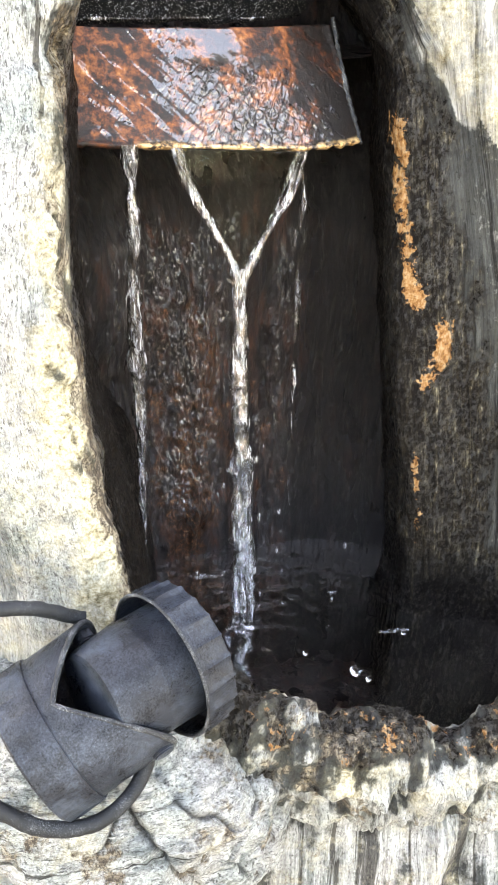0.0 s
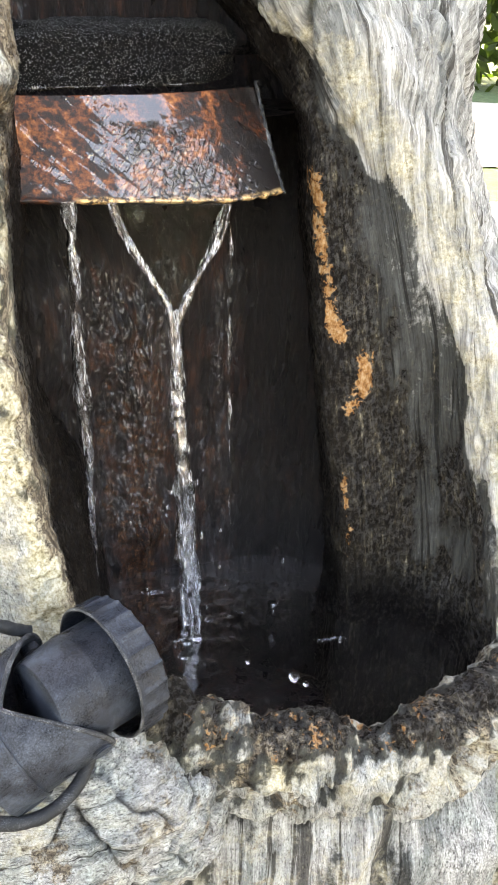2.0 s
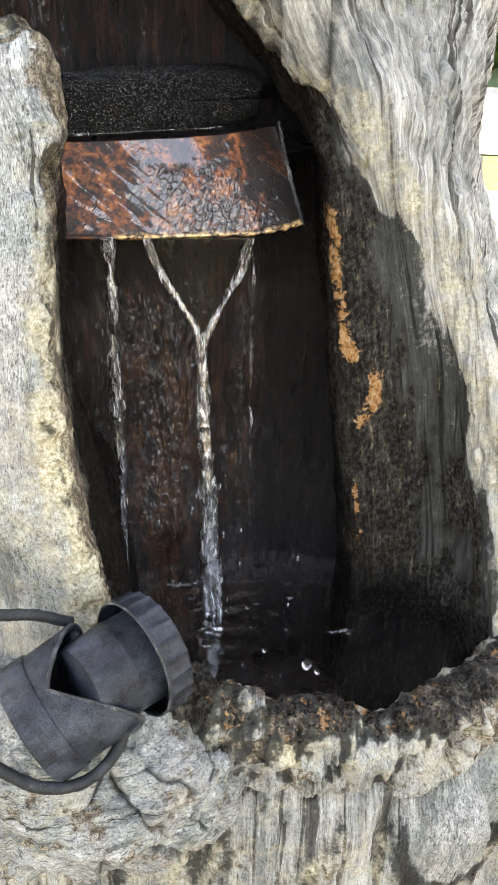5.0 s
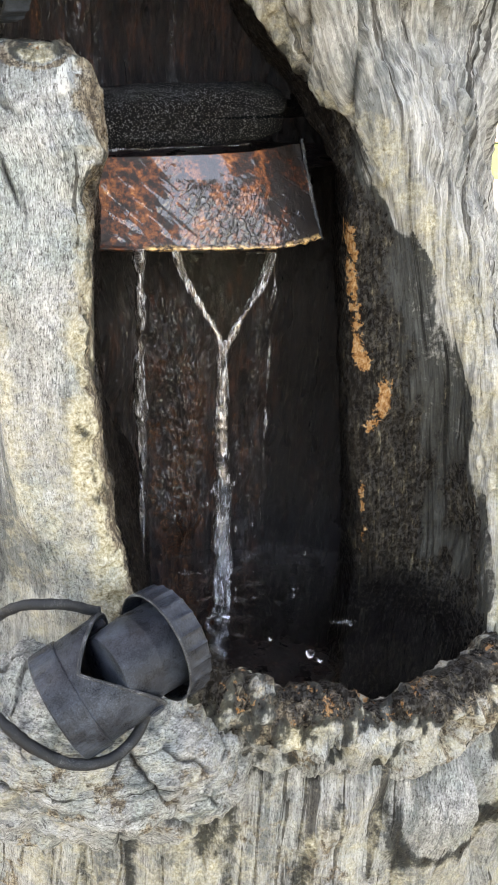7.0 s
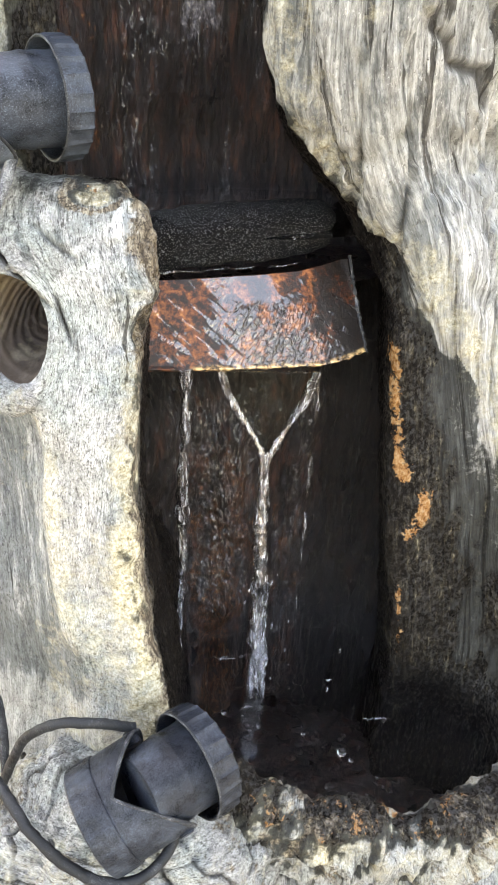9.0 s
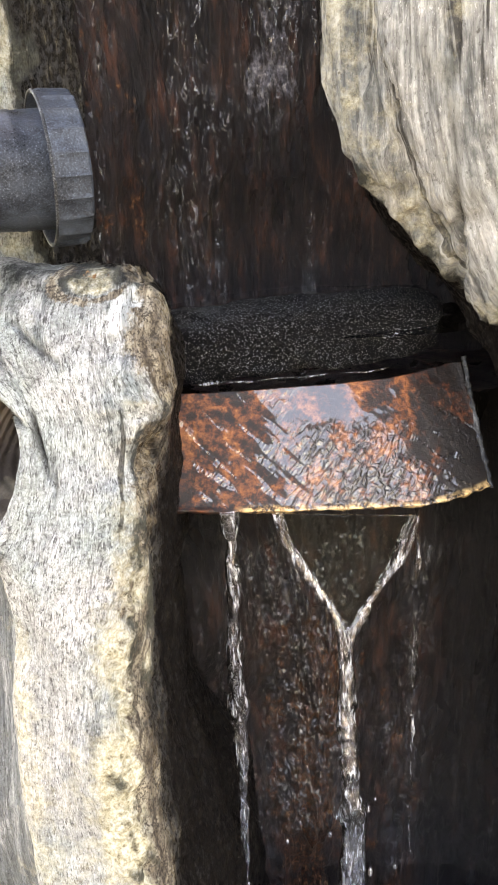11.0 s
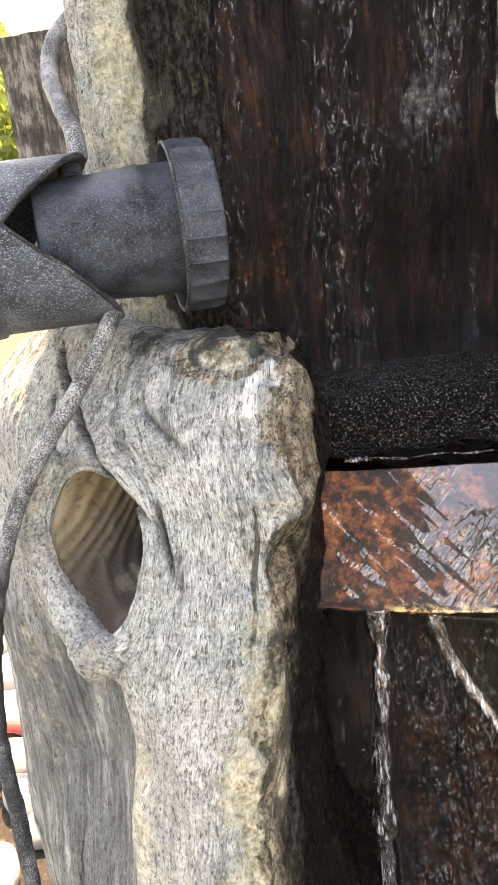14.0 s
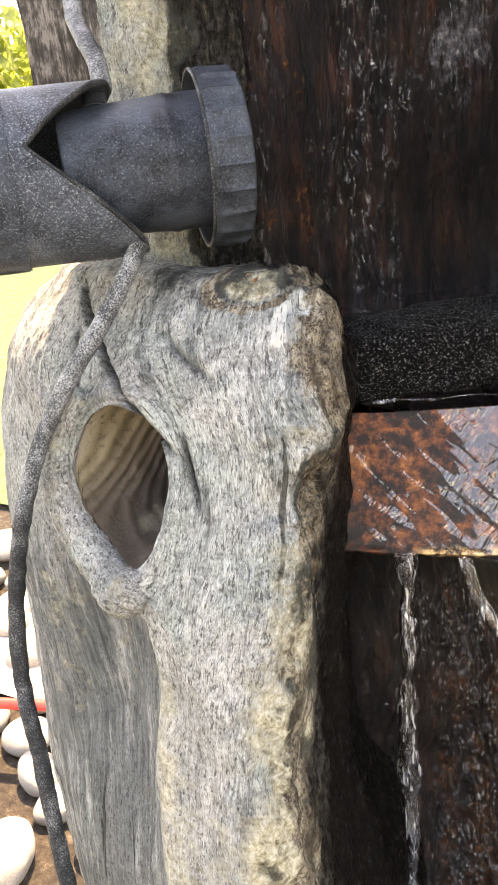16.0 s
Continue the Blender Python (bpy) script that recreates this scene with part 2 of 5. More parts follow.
    grey = m.mix(m.ramp(streak, (0.36, 0.0), (0.62, 0.9)), grey, m.mix(1.0, grey, (0.40, 0.43, 0.445), "MULTIPLY"))
    grey = m.mix(m.ramp(pits, (0.33, 0.9), (0.41, 0.0)), grey, (0.085, 0.08, 0.072))
    grey = m.mix(crack, m.mix(1.0, grey, (0.22, 0.21, 0.20), "MULTIPLY"), grey)
    cn = m.noise(480, 8, 0.76, m.coords())
    cream = m.ramp(cn, (0.37, (0.13, 0.10, 0.055)), (0.43, (0.33, 0.285, 0.18)), (0.50, (0.47, 0.42, 0.29)), (0.60, (0.68, 0.645, 0.52)))
    c1 = m.math("ADD", m.attr("cream"), m.math("MULTIPLY", m.math("SUBTRACT", m.noise(110, 7, 0.7, m.coords()), 0.5), 2.2))
    col = m.mix(m.ramp(c1, (0.25, 0.0), (0.95, 0.95)), grey, cream)
    dn = m.math("ADD", m.math("MULTIPLY", m.noise(300, 9, 0.76, m.coords((1, 1, 0.45))), 0.6), m.math("MULTIPLY", m.noise(420, 8, 0.72, stretched(0.06)), 0.4))
    dark = m.ramp(dn, (0.45, (0.008, 0.0072, 0.0068)), (0.52, (0.026, 0.022, 0.018)), (0.575, (0.080, 0.070, 0.052)), (0.635, (0.33, 0.285, 0.20)))
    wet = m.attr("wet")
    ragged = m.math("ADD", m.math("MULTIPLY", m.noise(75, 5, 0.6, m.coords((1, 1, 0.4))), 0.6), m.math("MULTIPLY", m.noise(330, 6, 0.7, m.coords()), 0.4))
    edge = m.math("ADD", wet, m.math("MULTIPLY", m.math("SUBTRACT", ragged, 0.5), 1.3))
    # darkens damp wood and also paints shade, as on the flank up to its crease
    damp_shade = m.ramp(edge, (0.22, 0.0), (0.42, 1.0))
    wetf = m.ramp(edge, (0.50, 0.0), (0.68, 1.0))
    col = m.mix(damp_shade, col, m.mix(1.0, col, (0.130, 0.138, 0.137), "MULTIPLY"))
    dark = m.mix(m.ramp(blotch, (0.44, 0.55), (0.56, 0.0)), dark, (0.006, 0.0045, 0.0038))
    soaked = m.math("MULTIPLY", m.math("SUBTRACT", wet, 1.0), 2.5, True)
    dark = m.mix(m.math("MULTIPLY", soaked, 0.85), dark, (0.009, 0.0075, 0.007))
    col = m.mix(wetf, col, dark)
    tan = m.ramp(m.math("ADD", m.math("MULTIPLY", coarse, 0.5), m.math("MULTIPLY", grain, 0.5)), (0.40, (0.042, 0.030, 0.021)), (0.48, (0.175, 0.138, 0.098)), (0.57, (0.42, 0.36, 0.265)))
    tan = m.mix(m.ramp(speck, (0.46, 0.88), (0.515, 0.0)), tan, (0.030, 0.022, 0.016))
    where = m.math("ADD", m.attr("tan"), m.math("MULTIPLY", m.math("SUBTRACT", m.noise(150, 6, 0.68, m.coords()), 0.5), 1.3))
    col = m.mix(m.ramp(where, (0.40, 0.0), (0.56, 1.0)), col, tan)
    bare = m.math("ADD", m.attr("bare"), m.math("MULTIPLY", m.math("SUBTRACT", m.math("ADD", m.math("MULTIPLY", m.noise(120, 6, 0.66, m.coords()), 0.6), m.math("MULTIPLY", m.noise(420, 5, 0.66, m.coords()), 0.4)), 0.5), 2.4))
    bf = m.ramp(bare, (0.54, 0.0), (0.60, 1.0))
    col = m.mix(bf, col, m.ramp(pits, (0.36, (0.11, 0.045, 0.018)), (0.46, (0.33, 0.155, 0.062)), (0.64, (0.47, 0.285, 0.145))))
    # cracks and crevices coloured near black, as the shade inside them
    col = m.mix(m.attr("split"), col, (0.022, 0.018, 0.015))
    m.put("Base Color", col)
    m.put("Roughness", m.mix(wetf, (0.88,) * 3, m.ramp(pits, (0.35, 0.14), (0.65, 0.42))))
    m.put("Specular IOR Level", m.mix(wetf, (0.35,) * 3, m.mix(soaked, m.ramp(pits, (0.50, 0.14), (0.60, 0.85)), m.ramp(pits, (0.57, 0.02), (0.64, 0.5)))))
    h = m.math("ADD", m.math("MULTIPLY", grain, 0.55), m.math("MULTIPLY", crack, 0.45))
    h = m.math("ADD", h, m.math("MULTIPLY", pits, 0.9))
    h = m.math("ADD", h, m.math("MULTIPLY", m.math("ADD", fleck, speck), 0.30))
    h = m.math("ADD", h, m.math("MULTIPLY", m.math("MULTIPLY", dn, wetf), 0.9))
    m.bump(h, 0.0020, 1.0)
    return m.mat


def knot_wood():
    """The bared inside of a knot: tan and brown growth rings, smooth; its shade is painted in by depth."""
    m = Nodes("knot_wood", 0.75)
    warp = m.noise(60, 5, 0.6, m.coords())
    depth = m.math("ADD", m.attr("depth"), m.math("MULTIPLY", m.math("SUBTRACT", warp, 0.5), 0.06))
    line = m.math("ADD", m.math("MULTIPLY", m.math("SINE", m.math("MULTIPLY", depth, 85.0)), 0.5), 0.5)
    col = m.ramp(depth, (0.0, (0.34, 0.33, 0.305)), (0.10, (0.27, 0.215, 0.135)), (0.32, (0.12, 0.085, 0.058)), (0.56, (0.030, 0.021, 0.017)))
    col = m.mix(m.ramp(line, (0.30, 0.32), (0.9, 0.0)), col, m.mix(1.0, col, (0.34, 0.30, 0.26), "MULTIPLY"))
    fine = m.noise(350, 7, 0.7, m.coords())
    col = m.mix(m.ramp(fine, (0.36, 0.8), (0.46, 0.0)), col, (0.06, 0.045, 0.032))
    col = m.mix(m.ramp(m.noise(45, 6, 0.65, m.coords()), (0.55, 0.0), (0.70, 0.25)), col, (0.45, 0.40, 0.29))
    m.put("Base Color", col)
    m.bump(m.math("ADD", line, fine), 0.0007, 1.0)
    return m.mat


def wet_wood():
    """Black soaked wood with rust-brown patches and a glistening skin of water."""
    m = Nodes("soaked_wood", 0.3)
    v = m.coords((1, 1, 0.20))
    grain = m.noise(150, 9, 0.7, v)
    patch = m.noise(80, 6, 0.65, m.coords((1, 1, 0.5)))
    fine = m.noise(420, 7, 0.74, m.coords((1, 1, 0.8)))
    col = m.ramp(grain, (0.42, (0.0070, 0.0055, 0.0060)), (0.55, (0.019, 0.0115, 0.0105)), (0.66, (0.075, 0.030, 0.020)))
    rust = m.ramp(fine, (0.42, (0.006, 0.004, 0.003)), (0.53, (0.050, 0.017, 0.008)), (0.62, (0.17, 0.070, 0.032)), (0.70, (0.46, 0.34, 0.22)))
    # near black without runs of water, where the mask is high
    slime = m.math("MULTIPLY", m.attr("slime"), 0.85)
    lot = m.math("ADD", patch, m.math("MULTIPLY", m.math("SUBTRACT", m.attr("bare"), 0.5), 0.30))
    # pale lime colour that also paints in the sky's reflection on wet wood
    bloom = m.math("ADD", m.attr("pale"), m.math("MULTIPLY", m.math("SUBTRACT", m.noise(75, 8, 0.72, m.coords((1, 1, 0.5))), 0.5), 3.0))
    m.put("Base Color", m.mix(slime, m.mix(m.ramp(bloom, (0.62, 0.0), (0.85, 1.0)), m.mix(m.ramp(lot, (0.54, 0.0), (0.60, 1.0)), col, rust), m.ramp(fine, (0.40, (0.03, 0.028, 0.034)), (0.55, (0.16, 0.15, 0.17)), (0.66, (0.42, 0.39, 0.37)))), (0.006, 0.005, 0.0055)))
    m.put("Roughness", m.ramp(m.noise(80, 4, 0.5, v), (0.38, 0.26), (0.66, 0.55)))
    m.put("Specular IOR Level", 0.30)
    h = m.math("ADD", grain, m.math("MULTIPLY", fine, 0.45))
    m.bump(h, 0.0035, 1.0)
    # thin bright runs of water in upright bands, thick over the bark knobs
    column = m.math("ADD", m.ramp(m.noise(38, 4, 0.6, m.coords((1, 1, 0.12))), (0.48, 0.0), (0.60, 1.0)), m.math("ADD", m.attr("pale"), m.attr("knobs")), True)
    wind = m.math("ABSOLUTE", m.math("SUBTRACT", m.noise(230, 3, 0.55, m.coords((1, 1, 0.42)), 1.2), 0.5))
    line = m.ramp(wind, (0.014, 1.0), (0.036, 0.0))
    sparse = m.ramp(m.noise(300, 4, 0.6, m.coords((1, 1, 0.6))), (0.46, 0.0), (0.53, 1.0))
    beads = m.math("MULTIPLY", m.ramp(m.noise(520, 5, 0.7, m.coords((1, 1, 0.6))), (0.57, 0.0), (0.61, 1.0)), m.math("ADD", m.attr("knobs"), 0.35), True)
    m.put("Coat Weight", m.math("MULTIPLY", m.math("MULTIPLY", column, m.math("SUBTRACT", 1.0, slime)), m.math("MAXIMUM", m.math("MULTIPLY", line, sparse), beads)))
    m.put("Coat Roughness", 0.04)
    m.put("Coat IOR", 3.2)
    run = m.noise(420, 4, 0.6, m.coords((1, 1, 0.55)), 0.4)
    m.bump(run, 0.0045, 1.0, socket="Coat Normal")
    return m.mat


def rust_plate():
    """Pitted orange rust; where the mask film is high a rippled skin of running water lies on it in patches."""
    m = Nodes("rusty_steel", 0.5)
    uv = m.coords((1, 1, 1), "UV")
    big = m.noise(70, 6, 0.62, m.coords())
    fine = m.noise(300, 8, 0.72, m.coords())
    tone = m.math("ADD", m.math("MULTIPLY", big, 0.5), m.math("MULTIPLY", fine, 0.5))
    tone = m.math("ADD", tone, m.math("MULTIPLY", m.attr("orange"), 0.032))
    col = m.ramp(tone, (0.465, (0.008, 0.005, 0.004)), (0.505, (0.030, 0.010, 0.006)), (0.545, (0.11, 0.030, 0.011)), (0.61, (0.27, 0.085, 0.026)), (0.69, (0.50, 0.22, 0.08)))
    crust = m.math("MULTIPLY", m.attr("crust"), m.ramp(fine, (0.42, 0.0), (0.52, 1.0)), True)
    col = m.mix(crust, col, m.ramp(fine, (0.40, (0.32, 0.13, 0.03)), (0.6, (0.78, 0.52, 0.25))))
    m.put("Base Color", col)
    m.bump(fine, 0.0014, 0.8)

    def streaks(turn_by, squeeze, scale):
        turn = m.node("ShaderNodeMapping", Vector=uv)
        turn.inputs["Rotation"].default_value = (0, 0, radians(turn_by))
        rip = m.node("ShaderNodeMapping", Vector=turn.outputs[0])
        rip.inputs["Scale"].default_value = (squeeze, 1.0, 1.0)
        return m.noise(scale, 1.2, 0.45, rip.outputs[0], 0.7)

    patch = m.noise(60, 5, 0.62, m.coords())
    wet = m.math("ADD", m.attr("film"), m.math("MULTIPLY", m.math("SUBTRACT", patch, 0.5), 2.0))
    wet = m.math("ADD", wet, m.math("MULTIPLY", m.math("SUBTRACT", streaks(46, 0.16, 330), 0.5), 2.6))
    m.put("Coat Weight", m.ramp(wet, (0.22, 0.0), (0.34, 1.0)))
    m.put("Coat Roughness", 0.02)
    m.put("Coat IOR", 1.95)
    waves = m.math("ADD", m.math("MULTIPLY", streaks(-52, 0.30, 430), 0.8), m.math("MULTIPLY", m.noise(300, 1.5, 0.5, uv, 0.8), 0.45))
    waves = m.math("ADD", m.math("MULTIPLY", waves, m.attr("ripple")), m.math("MULTIPLY", m.noise(60, 2, 0.5, uv), 0.4))
    m.bump(waves, 0.0020, 1.0, socket="Coat Normal")
    return m.mat


def water(name, ripple=0.0, scale=60.0):
    m = Nodes(name, 0.02)
    m.put("Transmission Weight", 1.0)
    m.put("IOR", 1.33)
    m.put("Base Color", (0.97, 0.98, 0.98, 1))
    if ripple:
        m.bump(m.noise(scale, 3, 0.5, m.coords()), ripple, 1.0)
    return m.mat


def falling_water():
    """Clear water with white, air-filled threads in it."""
    m = Nodes("falling_water", 0.04)
    air = m.ramp(m.noise(620, 5, 0.65, m.coords((1, 1, 0.14))), (0.53, 0.0), (0.64, 1.0))
    m.put("Transmission Weight", m.math("SUBTRACT", 1.0, m.math("MULTIPLY", air, 0.45)))
    m.put("IOR", 1.33)
    m.put("Base Color", (0.94, 0.95, 0.97, 1))
    m.bump(m.noise(420, 4, 0.6, m.coords((1, 1, 0.3))), 0.003, 1.0)
    return m.mat


def lamp_plastic():
    """Black plastic under a blue-grey bloom of lime; the mask lime says how thick."""
    m = Nodes("limed_black_plastic", 0.4, specular=0.22)
    speck = m.noise(1500, 5, 0.75, m.coords())
    cloud = m.noise(60, 7, 0.66, m.coords())
    lime = m.attr("lime")
    haze = m.math("ADD", m.math("ADD", m.math("MULTIPLY", cloud, 0.38), 0.17), m.math("MULTIPLY", speck, 0.28))
    haze = m.math("ADD", haze, m.math("MULTIPLY", m.math("SUBTRACT", lime, 0.6), 0.20))
    col = m.ramp(haze, (0.40, (0.003, 0.0045, 0.007)), (0.48, (0.013, 0.0165, 0.022)), (0.58, (0.064, 0.081, 0.104)), (0.72, (0.28, 0.315, 0.35)))
    grit = m.math("ADD", speck, m.math("MULTIPLY", m.math("SUBTRACT", lime, 0.78), 0.45))
    col = m.mix(m.ramp(grit, (0.56, 0.0), (0.68, 0.70)), col, (0.30, 0.33, 0.36))
    col = m.mix(m.math("MULTIPLY", m.ramp(m.noise(120, 3, 0.5, m.coords()), (0.61, 0.0), (0.625, 1.0)), m.math("SUBTRACT", 1.35, m.math("MULTIPLY", lime, 1.6), True)), col, (0.006, 0.007, 0.009))
    m.put("Base Color", col)
    m.put("Roughness", m.ramp(haze, (0.42, 0.22), (0.62, 0.55)))
    m.bump(speck, 0.0005, 0.6)
    return m.mat


def cable_rubber(name, lime):
    m = Nodes(name, 0.5, specular=0.2)
    n = m.math("ADD", m.math("MULTIPLY", m.noise(2000, 5, 0.7, m.coords()), 0.6), m.math("MULTIPLY", m.noise(90, 5, 0.6, m.coords()), 0.4))
    n = m.math("ADD", n, m.math("ADD", (lime - 0.5) * 0.16, m.math("MULTIPLY", m.attr("lime"), 0.09)))
    m.put("Base Color", m.ramp(n, (0.45, (0.014, 0.016, 0.018)), (0.53, (0.065, 0.07, 0.075)), (0.61, (0.26, 0.27, 0.275)), (0.72, (0.50, 0.51, 0.51))))
    m.bump(n, 0.0008, 0.6)
    return m.mat


def old_wood():
    m = Nodes("old_brown_wood", 0.9)
    g = m.noise(300, 8, 0.75, m.coords((1, 1, 0.22)))
    b = m.noise(70, 7, 0.65, m.coords())
    c = m.ramp(m.noise(90, 5, 0.6, m.coords((1, 1, 0.10)), 0.8), (0.36, 0.0), (0.42, 1.0))
    col = m.ramp(m.math("ADD", m.math("MULTIPLY", g, 0.6), m.math("MULTIPLY", b, 0.4)), (0.42, (0.018, 0.015, 0.013)), (0.5, (0.062, 0.053, 0.047)), (0.58, (0.24, 0.215, 0.195)))
    m.put("Base Color", m.mix(c, (0.02, 0.016, 0.013), col))
    m.bump(m.math("ADD", g, c), 0.002, 1.0)
    return m.mat


def foam_black():
    m = Nodes("black_filter_foam", 0.5, specular=0.1)
    pores = m.noise(1500, 4, 0.8, m.coords())
    # the near-white specks are wet glints painted into the colour
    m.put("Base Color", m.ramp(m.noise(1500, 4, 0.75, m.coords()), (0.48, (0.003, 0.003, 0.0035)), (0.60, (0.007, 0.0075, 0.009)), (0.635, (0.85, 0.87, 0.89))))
    m.bump(pores, 0.002, 1.0)
    return m.mat


def leaf(name, c):
    """Thin leaves that let some sun through."""
    m = Nodes(name, 0.6)
    n = m.noise(9, 4, 0.6, m.coords())
    col = m.ramp(n, (0.3, tuple(k * 0.55 for k in c)), (0.7, tuple(k * 1.5 for k in c)))
    m.put("Base Color", col)
    through = m.node("ShaderNodeBsdfTranslucent", Color=m.mix(1.0, col, (1.6, 1.7, 0.8), "MULTIPLY"))
    both = m.node("ShaderNodeMixShader", Fac=0.6)
    m.tree.links.new(m.bsdf.outputs[0], both.inputs[1]), m.tree.links.new(through.outputs[0], both.inputs[2])
    m.tree.links.new(both.outputs[0], m.tree.nodes["Material Output"].inputs[0])
    return m.mat


def ground_soil():
    m = Nodes("soil_mulch", 0.95)
    n = m.noise(60, 8, 0.75, m.coords())
    m.put("Base Color", m.ramp(n, (0.35, (0.014, 0.010, 0.007)), (0.55, (0.055, 0.042, 0.030)), (0.7, (0.17, 0.14, 0.10))))
    m.bump(n, 0.02, 0.8)
    return m.mat


def plain(name, c, rough=0.8, scale=30.0, vary=0.25, bump=0.0):
    m = Nodes(name, rough)
    n = m.noise(scale, 7, 0.65, m.coords())
    lo, hi = [tuple(min(1, k * f) for k in c) for f in (1 - vary, 1 + vary)]
    m.put("Base Color", m.ramp(n, (0.32, lo), (0.68, hi)))
    if bump:
        m.bump(n, bump, 0.7)
    return m.mat


WOOD, SOAKED, RUST, KNOT = weathered_wood(), wet_wood(), rust_plate(), knot_wood()
POOL, FALL = water("pool_water", 0.0008, 45.0), falling_water()
VEIL = water("thin_water_veil", 0.0006, 120.0)
VEIL.node_tree.nodes["Principled BSDF"].inputs["IOR"].default_value = 1.15
VEIL.node_tree.nodes["Principled BSDF"].inputs["Base Color"].default_value = (0.86, 0.93, 0.86, 1)
PLASTIC, FOAM = lamp_plastic(), foam_black()
CABLE, CABLE_LIMED, CABLE_PALE = cable_rubber("black_rubber_cable", -0.1), cable_rubber("limed_rubber_cable", 0.32), cable_rubber("pale_limed_cable", 0.30)
SOIL = ground_soil()
GRASS = plain("lawn_grass", (0.055, 0.100, 0.040), 0.9, 25, 0.45, 0.01)
PAVING = plain("pale_paving", (0.40, 0.38, 0.34), 0.9, 12, 0.12, 0.004)
COBBLE = plain("river_cobble", (0.26, 0.245, 0.22), 0.75, 22, 0.25, 0.002)
LEAF = leaf("hedge_leaf", (0.03, 0.055, 0.015))
LEAF_PALE = leaf("shrub_leaf", (0.22, 0.25, 0.11))
HOSE = plain("red_hose_rubber", (0.55, 0.04, 0.03), 0.45, 40, 0.1)
GLASS = water("lamp_glass")
DARKWOOD = old_wood()

# ---- the stump ----
WATER_Z = 0.568
stump = thing("tree_stump", "hollow silver-grey weathered tree stump holding a small waterfall basin", "tree stump")

LIMB_LOW = [
    (0.40, [(-0.21, 0.52), (-0.21, 0.37), (-0.17, 0.30), (-0.12, 0.275), (-0.075, 0.27), (-0.04, 0.29), (-0.035, 0.33), (-0.035, 0.47)]),
    (0.58, [(-0.20, 0.50), (-0.197, 0.36), (-0.16, 0.318), (-0.12, 0.303), (-0.075, 0.283), (-0.045, 0.288), (-0.043, 0.315), (-0.055, 0.47)]),
    (0.66, [(-0.20, 0.50), (-0.197, 0.36), (-0.155, 0.323), (-0.11, 0.308), (-0.075, 0.290), (-0.050, 0.293), (-0.047, 0.312), (-0.066, 0.46)]),
    (0.72, [(-0.205, 0.50), (-0.203, 0.365), (-0.155, 0.326), (-0.11, 0.307), (-0.078, 0.294), (-0.058, 0.299), (-0.060, 0.338), (-0.09, 0.45)]),
]
LIMB_HIGH = [
    (0.77, [(-0.21, 0.50), (-0.21, 0.375), (-0.16, 0.337), (-0.12, 0.326), (-0.085, 0.305), (-0.065, 0.31), (-0.067, 0.356), (-0.10, 0.45)]),
    (0.82, [(-0.22, 0.50), (-0.22, 0.39), (-0.17, 0.347), (-0.13, 0.334), (-0.092, 0.318), (-0.068, 0.33), (-0.067, 0.374), (-0.105, 0.45)]),
    (0.86, [(-0.21, 0.50), (-0.215, 0.40), (-0.175, 0.360), (-0.14, 0.346), (-0.10, 0.343), (-0.068, 0.352), (-0.068, 0.384), (-0.105, 0.46)]),
    (0.89, [(-0.19, 0.50), (-0.20, 0.41), (-0.17, 0.376), (-0.14, 0.366), (-0.10, 0.361), (-0.07, 0.37), (-0.072, 0.392), (-0.11, 0.46)]),
    (0.899, [(-0.18, 0.50), (-0.195, 0.42), (-0.165, 0.388), (-0.135, 0.378), (-0.10, 0.374), (-0.078, 0.382), (-0.080, 0.40), (-0.115, 0.46)]),
]


def knot(x, z):
    """The knot hole: distance in its own almond shape (1 at the lip), and the angle round it."""
    dx, dz = x + 0.1228, z - 0.8490
    a = radians(20)
    p, q = dx * math.cos(a) + dz * math.sin(a), -dx * math.sin(a) + dz * math.cos(a)
    return np.sqrt((p / 0.0212) ** 2 + (q / 0.0238) ** 2), np.arctan2(q, p)


def flow_uv(g, scale_u, pull=None):
    """Grain coordinates in metres: u across, v along; the grain bends round a knot."""
    u = np.r_[0, np.cumsum(np.linalg.norm(np.diff(g.mean(0), axis=0), axis=1))] * scale_u
    uv = np.zeros(g.shape[:2] + (2,))
    uv[..., 0], uv[..., 1] = u[None, :], g[..., 2]
    if pull is not None:
        uv[..., 0] += pull
    return uv


LIP = ((-0.140, 0.8735), (-0.1475, 0.862), (-0.150, 0.849), (-0.147, 0.836), (-0.1385, 0.8265), (-0.127, 0.8215), (-0.116, 0.8215), (-0.1075, 0.828))


